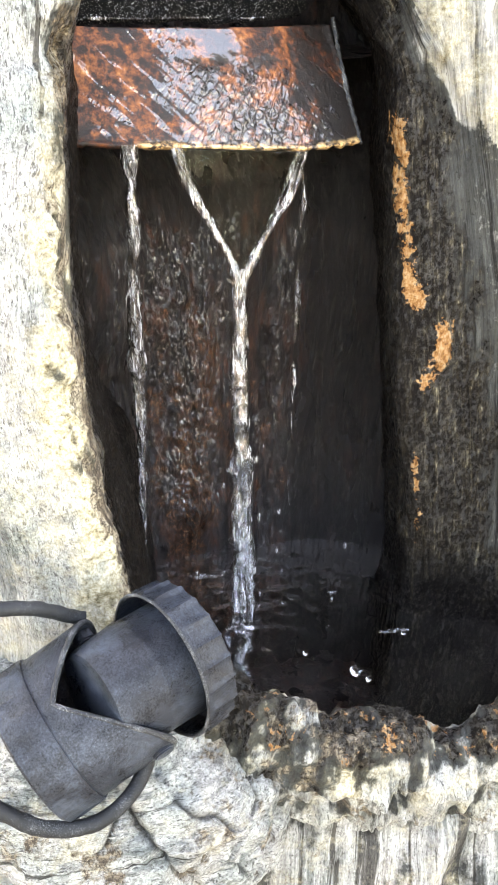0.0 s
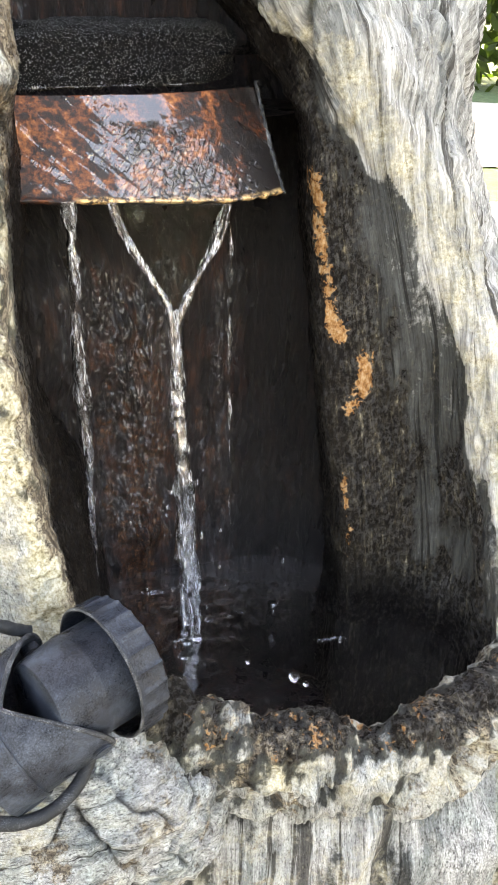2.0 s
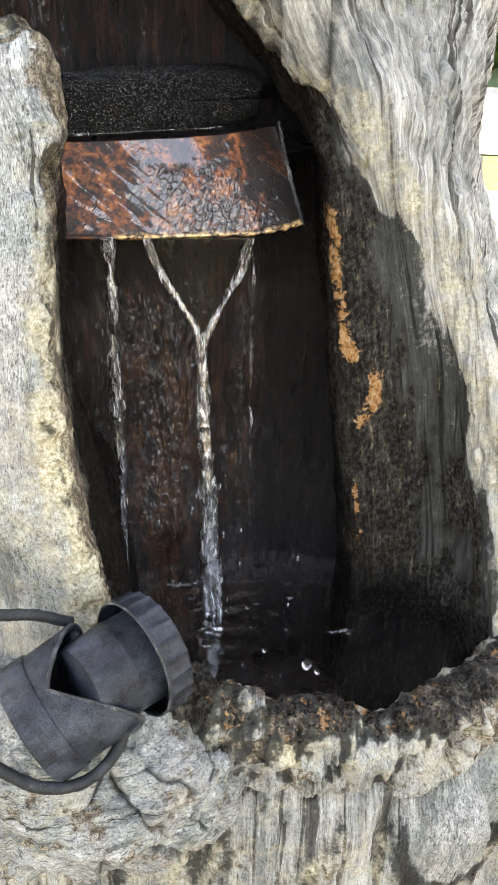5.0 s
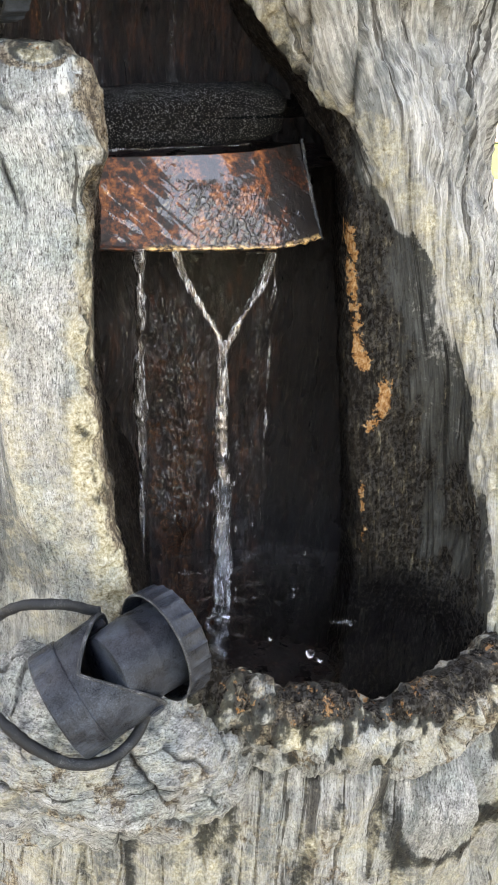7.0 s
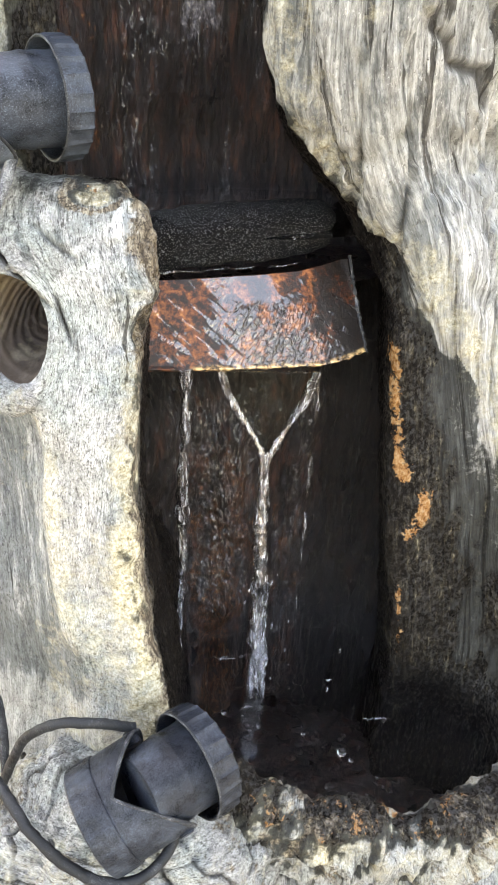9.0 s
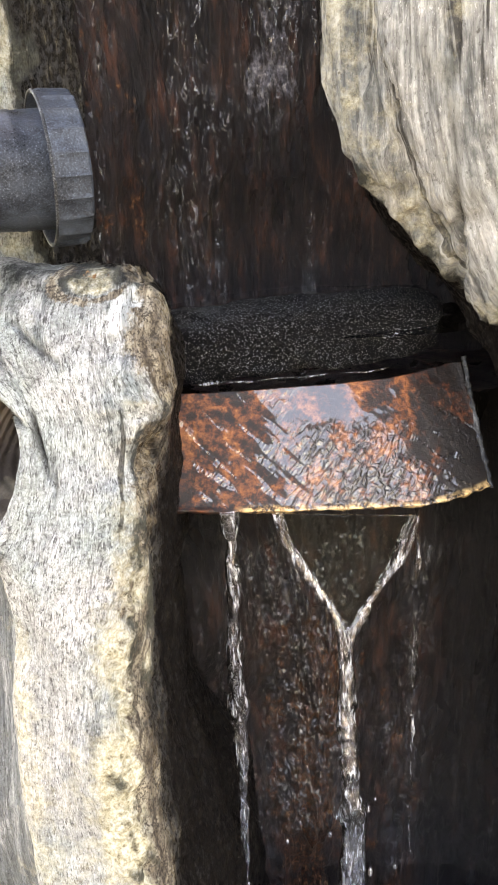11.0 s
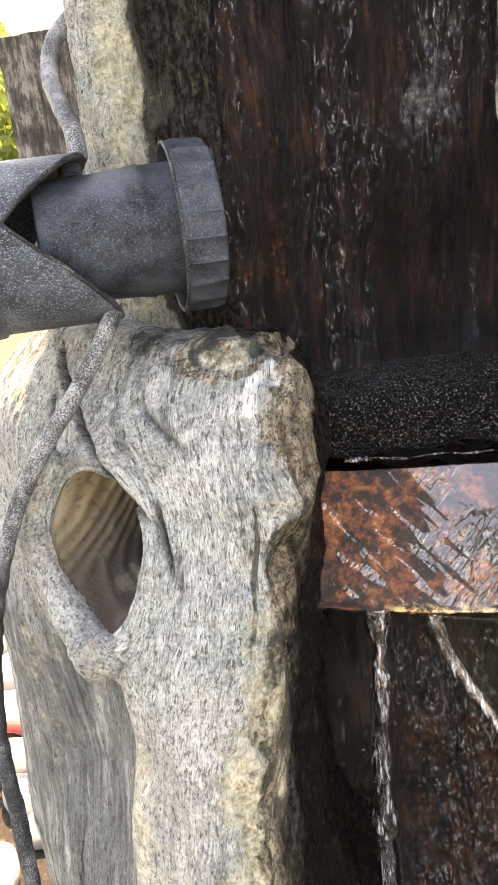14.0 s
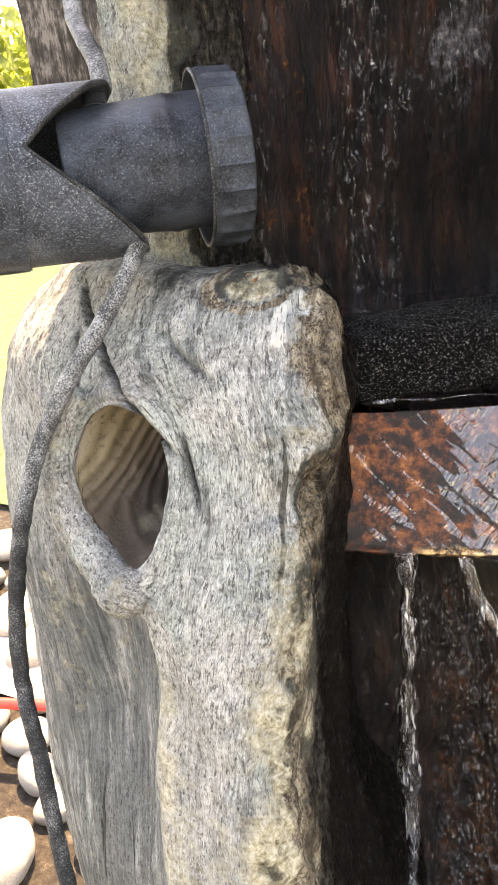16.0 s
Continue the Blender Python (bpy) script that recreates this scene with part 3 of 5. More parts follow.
def build_limb():
    g = loft(LIMB_LOW + LIMB_HIGH, 560, 700)
    top = g[-1]
    centre = np.array([-0.125, 0.425, 0.0])
    for f, z in ((0.97, 0.9015), (0.93, 0.9025), (0.85, 0.903), (0.7, 0.9025), (0.5, 0.901), (0.25, 0.899), (0.02, 0.898)):
        row = centre + (top - centre) * f
        row[:, 2] = z
        g = np.concatenate([g, row[None]])
    g[..., 2] -= 0.035 * smooth(0.400, 0.45, g[..., 1]) * smooth(0.84, 0.90, g[..., 2])
    base = g.copy()
    n = normals(g)
    x, y, z = g[..., 0], g[..., 1], g[..., 2]
    arc = np.cumsum(np.r_[0, np.linalg.norm(np.diff(np.array([s[1] for s in LIMB_LOW + LIMB_HIGH]).mean(0), axis=0), axis=1)])
    along = np.broadcast_to(np.linspace(0, arc[-1], 560)[None], x.shape) - arc[5]
    side = smooth(-0.002, 0.012, along + 0.008 * fbm(g, (60, 60, 40), 3, 33))
    d = 0.004 * fbm(g, (28, 28, 9), 4, 3)
    d += 0.0007 * fbm(g, (150, 150, 16), 4, 5, True)
    d += 0.0005 * fbm(g, (260, 260, 110), 3, 9) + 0.0009 * fbm(g, (95, 95, 40), 3, 11)
    d += 0.0035 * fbm(g, (150, 150, 110), 4, 363, True) * np.exp(-(along / 0.012) ** 2)
    # lumps and scallops along the inner edge
    d += 0.006 * bump2(x, z, -0.068, 0.866, 0.012, 0.013) + 0.004 * bump2(x, z, -0.068, 0.892, 0.014, 0.010)
    d -= 0.004 * bump2(x, z, -0.066, 0.849, 0.010, 0.005) * (y < 0.36)
    d += 0.003 * fbm(g, (70, 70, 45), 3, 21) * smooth(-0.095, -0.07, x)
    # recess under the knot and the ridge beside it
    d -= 0.015 * bump2(x, z, -0.142, 0.772, 0.024, 0.052)
    ridge = -0.108 + 0.20 * (0.81 - z)
    d += 0.007 * np.exp(-((x - ridge) / 0.008) ** 2) * smooth(0.68, 0.72, z) * smooth(0.84, 0.81, z)
    r, ang = knot(x, z)
    turn = np.degrees(np.arctan2(z - 0.8490, x + 0.1228))
    gap = np.abs((turn + 128 + 180) % 360 - 180)
    d += 0.002 * np.exp(-((r - 1.12) / 0.12) ** 2)
    d -= 0.008 * smooth(1.25, 1.6, r) * smooth(3.6, 1.9, r) * smooth(80, 50, gap)
    # the grain runs in low ribs round the knot
    ribs = np.sin(210 * (r - 1) * 0.021 * 2 * math.pi * 1.6 + 3 * fbm(g, (30, 30, 30), 2, 39))
    d += 0.0003 * ribs * np.exp(-((r - 2.0) / 0.9) ** 2) * smooth(0.80, 0.83, z) * (r > 1.1)
    # long drying cracks
    split = 0 * x
    for cx, cz, slope, length, depth in ((-0.133, 0.8825, 1.39, 0.021, 0.008), (-0.1027, 0.885, 1.76, 0.006, 0.0025), (-0.0968, 0.856, 0.48, 0.009, 0.004), (-0.090, 0.846, 0.25, 0.008, 0.002), (-0.148, 0.882, 0.3, 0.009, 0.005)):
        off = (x - cx) + slope * (z - cz) + 0.0012 * fbm(g, (90, 90, 90), 2, 371)
        one = np.exp(-(off / (0.0008 * math.sqrt(1 + slope**2))) ** 2) * np.exp(-((z - cz) / length) ** 4) * (y < 0.40)
        d -= depth * one
        split = np.maximum(split, one * min(1, depth / 0.004))
    g = g + n * d[..., None]
    deep = np.clip(1 - r, 0, 1)
    uv = flow_uv(base, 1.0)
    tilt = radians(20) * np.exp(-np.maximum(r - 1, 0) * 0.35)
    across = (x + 0.1228) * np.cos(tilt) + (z - 0.8490) * np.sin(tilt)
    w = np.exp(-np.maximum(r - 1, 0) ** 2 * 0.10)
    round_knot = across * (1 - 1 / np.maximum(r, 1.0) ** 2) + arc[4] - 0.005
    uv[..., 0] = uv[..., 0] * (1 - w) + round_knot * w
    inside = r < 1.02
    uv[..., 0] = np.where(inside, deep * 0.04, uv[..., 0])
    uv[..., 1] = np.where(inside, np.abs(ang) * 0.02 + 3, uv[..., 1])
    wet = 0.62 * smooth(0.004, 0.018, along + 0.010 * fbm(g, (80, 80, 50), 3, 35)) + 0.95 * smooth(0.016, 0.032, along)
    wet = np.maximum(wet, 0.8 * side * smooth(0.79, 0.83, z + 0.02 * fbm(g, (30, 30, 30), 2, 36)))
    rough_edge = np.exp(-((along + 0.001) / 0.009) ** 2)
    wet += rough_edge * np.clip(0.04 + 0.7 * fbm(g, (130, 130, 90), 4, 361), 0, 0.7)
    stain = 0.46 * smooth(-0.002, -0.010, x - ridge) * smooth(0.835, 0.81, z) * smooth(0.64, 0.68, z)
    stain += 1.0 * bump2(x, z, -0.098, 0.682, 0.018, 0.026) + 0.55 * bump2(x, z, -0.14, 0.66, 0.03, 0.03) + 0.30 * smooth(0.84, 0.87, z) + 0.08 + 0.40 * fbm(g, (30, 30, 8), 3, 373)
    stain *= smooth(0.006, -0.006, along)
    wet += 0.55 * smooth(0.655, 0.62, z) * smooth(-0.075, -0.05, x)
    wet += 0.34 * smooth(0.893, 0.900, z) * smooth(-0.145, -0.12, x)
    cream = 0.75 * smooth(-0.014, 0.002, along + 0.014 * fbm(g, (60, 60, 40), 3, 31)) * smooth(0.85, 0.825, z)
    cream += 0.45 * fbm(g, (22, 22, 11), 3, 41) * smooth(0.84, 0.78, z) + 0.26 * smooth(0.80, 0.72, z) * smooth(-0.12, -0.09, x) + 0.12 * smooth(0.82, 0.74, z) + 0.5 * np.exp(-((x - ridge - 0.002) / 0.006) ** 2) * smooth(0.70, 0.74, z) * smooth(0.83, 0.81, z)
    edge_band = np.exp(-((along - 0.010) / 0.013) ** 2) * (0.75 + 0.25 * smooth(0.86, 0.82, z)) * (z < 0.899)
    cream = np.where(inside, 0.1, cream)
    wet = np.where(inside, 0.12 * deep, wet)
    tan = np.where(inside, 0.9, 0) * smooth(1.0, 0.9, r) * (1 - 0.6 * smooth(0.858, 0.870, z))
    bare = 0.60 * smooth(0.896, 0.9015, z) * smooth(-0.13, -0.115, x) * smooth(0.42, 0.38, y) * (0.6 + 0.8 * fbm(g, (60, 60, 60), 2, 45))
    tan = tan + edge_band * (0.66 + 0.4 * fbm(g, (60, 60, 40), 2, 49))
    # the broken, tan-edged facet on top with its white patch
    facet = np.hypot((x + 0.090) / 0.016, (z - 0.9000 + 0.04 * (x + 0.090)) / 0.0062)
    near = (y < 0.41) * (z > 0.86)
    tan = np.maximum(tan, near * np.exp(-((facet - 0.85) / 0.28) ** 2) * 0.62)
    bare = 0.6 * bare + near * 0.10 * smooth(0.8, 0.4, facet)
    wet = wet + near * 0.16 * np.exp(-((facet - 0.62) / 0.10) ** 2)
    cream = cream + near * 0.9 * smooth(0.8, 0.4, facet) + near * 0.3 * smooth(-0.076, -0.070, x) * smooth(0.863, 0.868, z)
    tan = tan + near * 0.42 * smooth(-0.077, -0.069, x) * smooth(0.870, 0.882, z)
    white = near * (z < 0.8965) * (along < 0.004) * smooth(1.1, 0.8, np.hypot((x + 0.0755) / 0.0045, (z - 0.8905) / 0.0042))
    wet = wet * (1 - white)
    crusted = 1.6 * white + 0.50 + 0.45 * smooth(-0.125, -0.075, x + 0.02 * fbm(g, (30, 30, 20), 3, 47)) * smooth(0.64, 0.7, z) - 0.22 * smooth(0.84, 0.76, z)
    lichen = 0.68 - 0.40 * smooth(-0.002, -0.012, x - ridge) * smooth(0.84, 0.80, z) + 0.40 * fbm(g, (40, 40, 18), 3, 375)
    lichen = np.clip(lichen, 0.12, 0.95)
    # a clean lip round the knot hole
    lip_k = np.where((r > 0.93) & (r < 0.99) & (y < 0.40), 0.96 / np.maximum(r, 0.5), 1.0)
    g[..., 0] = -0.1228 + (g[..., 0] + 0.1228) * lip_k
    g[..., 2] = 0.8490 + (g[..., 2] - 0.8490) * lip_k
    sheet("limb", g, WOOD, stump, "pale grey limb with an open knot hole", uv, {"wet": wet, "cream": cream, "bare": bare, "crusted": crusted, "tan": tan, "stain": stain, "split": split, "furrow": -0.5 + 0 * x, "lichen": lichen}, keep=r > 0.93)
    # the hole's inside: a bowl with growth rings
    near = (np.abs(r - 1.0) < 0.06) & (y < 0.40)
    fit = np.linalg.lstsq(np.stack([x[near], z[near], np.ones(near.sum())], -1), g[..., 1][near], rcond=None)[0]
    f, a = np.meshgrid(np.r_[np.linspace(1.08, 1.0, 12), np.linspace(0.98, 0.0, 80)], np.linspace(0, 2 * np.pi, 140, endpoint=False), indexing="ij")
    p, q = 0.0212 * f * np.cos(a), 0.0238 * f * np.sin(a)
    t = radians(20)
    bx, bz = -0.1228 + p * math.cos(t) - q * math.sin(t), 0.8490 + p * math.sin(t) + q * math.cos(t)
    bowl = np.clip(1 - f, 0, 1) ** 0.55
    b = np.stack([bx + 0.010 * bowl, fit[0] * bx + fit[1] * bz + fit[2] + 0.0012 + 0.046 * bowl, bz - 0.004 * bowl], -1)
    front = (y < 0.40) & (x > -0.19) & (r > 0.94) & (r < 1.5)
    fx, fy, fz = g[..., 0][front], g[..., 1][front], g[..., 2][front]
    for i in range(12):
        k = ((fx[:, None] - b[i, :, 0]) ** 2 + (fz[:, None] - b[i, :, 2]) ** 2).argmin(0)
        b[i, :, 1] = fy[k] + 0.0012
    b[12:, :, 1] += (b[11, :, 1] - b[12, :, 1] + 0.0015) * np.linspace(1, 0, 80)[:, None] ** 3
    b[..., 1] += 0.0004 * np.sin(f * 42 + 1.5 * fbm(b, (60, 60, 60), 2, 311)) + 0.0015 * fbm(b, (120, 120, 120), 3, 313)
    # depth paints the bowl's shade: darker inwards and to the lower right
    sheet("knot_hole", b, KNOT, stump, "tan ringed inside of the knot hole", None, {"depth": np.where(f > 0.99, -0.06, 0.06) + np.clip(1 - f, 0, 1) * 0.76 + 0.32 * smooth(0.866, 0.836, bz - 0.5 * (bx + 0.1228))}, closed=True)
    # the thick rolled lip round its lower side
    front = (y < 0.40) & (x > -0.19)
    pts = []
    for lx, lz in LIP:
        k = np.argmin(np.where(front, (g[..., 0] - lx) ** 2 + (g[..., 2] - lz) ** 2, 9).ravel())
        pts.append((lx, g[..., 1].ravel()[k] - 0.0015, lz))
    pts = np.array(pts)
    pts[:, 1] = np.convolve(np.r_[pts[0, 1], pts[:, 1], pts[-1, 1]], np.ones(3) / 3, "valid")
    lip = tube_grid(pts, [0.0036, 0.0050, 0.0056, 0.0060, 0.0062, 0.0062, 0.0064, 0.0050], 64, 260)
    c = lip.mean(1, keepdims=True)
    lip = c + (lip - c) * (1 + 0.20 * fbm(lip, (60, 60, 60), 3, 315) + 0.16 * fbm(lip, (260, 260, 260), 3, 317, True))[..., None]
    luv = np.stack(np.meshgrid(np.linspace(0, 0.033, 64), np.linspace(0, 0.08, 260)), -1)
    close_ends(sheet("knot_lip", lip, WOOD, stump, "rolled pale lip of the knot hole", luv, {"wet": 0.03 + 0 * lip[..., 0], "cream": 0.2 + 0 * lip[..., 0], "bare": 0 * lip[..., 0], "crusted": 0.7 + 0 * lip[..., 0], "lichen": 0.8 + 0 * lip[..., 0], "furrow": -2 + 0 * lip[..., 0]}, closed=True))


build_limb()

FLANK_LOW = [
    (0.40, [(0.09, 0.52), (0.09, 0.44), (0.10, 0.39), (0.13, 0.385), (0.155, 0.37), (0.18, 0.33), (0.25, 0.36), (0.29, 0.52)]),
    (0.58, [(0.085, 0.52), (0.087, 0.43), (0.093, 0.387), (0.12, 0.388), (0.15, 0.375), (0.168, 0.335), (0.225, 0.35), (0.26, 0.52)]),
    (0.64, [(0.08, 0.52), (0.082, 0.43), (0.086, 0.392), (0.115, 0.395), (0.145, 0.39), (0.162, 0.348), (0.215, 0.37), (0.25, 0.52)]),
    (0.70, [(0.072, 0.52), (0.073, 0.43), (0.077, 0.402), (0.105, 0.405), (0.135, 0.402), (0.155, 0.378), (0.195, 0.40), (0.22, 0.54)]),
    (0.74, [(0.065, 0.52), (0.066, 0.44), (0.070, 0.410), (0.098, 0.408), (0.128, 0.404), (0.15, 0.388), (0.178, 0.43), (0.19, 0.55)]),
    (0.79, [(0.058, 0.52), (0.060, 0.45), (0.063, 0.420), (0.088, 0.414), (0.112, 0.411), (0.136, 0.418), (0.151, 0.462), (0.155, 0.57)]),
]
FLANK_HIGH = [
    (0.84, [(0.052, 0.54), (0.052, 0.47), (0.055, 0.425), (0.075, 0.424), (0.10, 0.425), (0.122, 0.448), (0.138, 0.495), (0.14, 0.60)]),
    (0.875, [(0.024, 0.56), (0.024, 0.51), (0.030, 0.466), (0.060, 0.430), (0.097, 0.439), (0.124, 0.468), (0.142, 0.515), (0.14, 0.62)]),
    (0.905, [(-0.004, 0.56), (-0.004, 0.51), (0.003, 0.464), (0.042, 0.429), (0.085, 0.456), (0.126, 0.488), (0.147, 0.54), (0.14, 0.64)]),
    (0.94, [(-0.020, 0.56), (-0.020, 0.50), (-0.0100, 0.445), (0.028, 0.420), (0.08, 0.450), (0.126, 0.49), (0.15, 0.545), (0.14, 0.66)]),
    (1.05, [(-0.030, 0.56), (-0.030, 0.50), (-0.0185, 0.437), (0.028, 0.412), (0.08, 0.445), (0.13, 0.487), (0.167, 0.545), (0.16, 0.68)]),
    (1.45, [(-0.034, 0.56), (-0.034, 0.50), (-0.023, 0.433), (0.028, 0.408), (0.08, 0.44), (0.13, 0.485), (0.17, 0.545), (0.16, 0.70)]),
]
CREASE = ((0.40, 0.165), (0.60, 0.161), (0.64, 0.159), (0.68, 0.150), (0.703, 0.145), (0.736, 0.137), (0.756, 0.125), (0.787, 0.111), (0.804, 0.101), (0.819, 0.09), (0.838, 0.075), (0.843, 0.066), (0.858, 0.061), (0.865, 0.058), (0.873, 0.052), (0.880, 0.038), (0.895, 0.021), (0.91, 0.010), (0.925, -0.002), (0.94, -0.011), (0.96, -0.018), (1.5, -0.029))


SCAR = ((0.0497, 0.985), (0.0502, 0.972), (0.0577, 0.9655), (0.0611, 0.957), (0.0747, 0.9535), (0.0797, 0.939))


def build_flank():
    g = loft(FLANK_LOW + FLANK_HIGH, 400, 720)
    base = g.copy()
    n = normals(g)
    x, y, z = g[..., 0], g[..., 1], g[..., 2]
    line = np.interp(z, [c[0] for c in CREASE], [c[1] for c in CREASE])
    outer = smooth(-0.004, 0.008, x - line)
    lean = g + np.stack([0.22 * (z - 0.8), 0 * z, 0 * z], -1)
    d = 0.004 * fbm(g, (22, 22, 6), 3, 51)
    d += (0.0012 + 0.0026 * outer) * fbm(lean, (85, 85, 5), 5, 55, True)
    for k in range(7):
        at = -0.01 + 0.019 * k + 0.012 * math.sin(k * 2.3)
        off = x + 0.20 * (z - 0.8) - at + 0.005 * fbm(g, (14, 14, 5), 2, 600 + k)
        d -= 0.0045 * outer * np.exp(-(off / 0.0011) ** 2) * smooth(-0.1, 0.15, fbm(g, (9, 9, 11), 2, 620 + k))
    d += 0.0007 * fbm(g, (300, 300, 90), 3, 58) + 0.0012 * outer * fbm(lean, (150, 150, 10), 3, 59, True)
    d += 0.0025 * fbm(g, (90, 90, 50), 3, 60) * (1 - outer)
    # the grey bark stands proud of the soaked inner face
    d += 0.004 * outer * smooth(0.78, 0.86, z)
    plates = fbm(lean, (60, 60, 5), 4, 66)
    d += 0.0030 * smooth(-0.02, 0.03, plates) * outer
    d += 0.0023 * outer * fbm(lean, (190, 190, 8), 3, 67, True)
    # an old healed scar with a deep ragged edge
    split = 0 * x
    for (ax, az), (bx, bz) in zip(SCAR[:-1], SCAR[1:]):
        t = np.clip(((x - ax) * (bx - ax) + (z - az) * (bz - az)) / ((bx - ax) ** 2 + (bz - az) ** 2), 0, 1)
        off = np.hypot(x - ax - t * (bx - ax), z - az - t * (bz - az)) + 0.0012 * fbm(g, (120, 120, 120), 2, 640)
        split = np.maximum(split, np.exp(-(off / 0.0026) ** 2) * (y < 0.52))
    d -= 0.005 * split
    g = g + n * d[..., None]
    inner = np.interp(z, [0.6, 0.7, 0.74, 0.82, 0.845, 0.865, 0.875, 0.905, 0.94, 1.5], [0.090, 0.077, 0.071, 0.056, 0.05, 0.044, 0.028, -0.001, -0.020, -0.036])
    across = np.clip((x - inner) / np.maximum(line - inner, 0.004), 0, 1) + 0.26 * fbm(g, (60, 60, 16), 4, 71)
    # soaked near the hollow; further out to the crease it paints shade and stain
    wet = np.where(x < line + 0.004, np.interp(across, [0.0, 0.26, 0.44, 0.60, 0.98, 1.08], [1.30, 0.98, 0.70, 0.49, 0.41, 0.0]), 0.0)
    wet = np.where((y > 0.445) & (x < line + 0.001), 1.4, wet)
    # the deep shadow low on the inner face, painted through the same mask
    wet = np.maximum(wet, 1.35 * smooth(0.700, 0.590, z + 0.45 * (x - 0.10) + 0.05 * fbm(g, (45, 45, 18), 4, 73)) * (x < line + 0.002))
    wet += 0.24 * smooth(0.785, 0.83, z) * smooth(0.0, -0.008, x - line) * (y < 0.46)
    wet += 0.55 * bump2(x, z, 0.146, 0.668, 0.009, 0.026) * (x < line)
    bare = 0.64 * np.exp(-((x - inner - 0.003) / 0.0055) ** 2) * smooth(0.728, 0.750, z) * smooth(0.826, 0.818, z) * smooth(0.44, 0.43, y)
    bare += 0.90 * bump2(x, z, 0.0905, 0.722, 0.0065, 0.018) + 0.6 * bump2(x, z, 0.083, 0.705, 0.005, 0.007) + 0.5 * bump2(x, z, 0.079, 0.745, 0.005, 0.008)
    bare += 0.5 * np.exp(-((x - inner - 0.003) / 0.004) ** 2) * smooth(0.60, 0.62, z) * smooth(0.70, 0.66, z)
    cream = (0.55 - 0.2 * smooth(0.86, 0.90, z)) * np.exp(-((x - line - 0.012) / 0.016) ** 2) + 0.15 * np.exp(-((x - line - 0.006) / 0.010) ** 2) * smooth(0.86, 0.88, z) + 0.30 * fbm(g, (20, 20, 8), 3, 81)
    cream += 0.6 * bump2(x, z, 0.10, 0.68, 0.012, 0.02)
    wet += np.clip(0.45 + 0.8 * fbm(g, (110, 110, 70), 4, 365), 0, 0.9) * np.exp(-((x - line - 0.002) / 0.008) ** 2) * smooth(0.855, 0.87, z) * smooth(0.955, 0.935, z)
    stain = outer * (0.36 + 0.45 * fbm(g, (45, 45, 9), 4, 367))
    return sheet("flank", g, WOOD, stump, "grey furrowed flank with a soaked mossy inner face, partly painted shade", flow_uv(base, 1.0), {"wet": wet, "cream": cream, "bare": bare, "crusted": 0.5 * smooth(0.0, 0.02, x - line), "furrow": 1 + 0 * x, "stain": stain, "split": 0.85 * split})


build_flank()


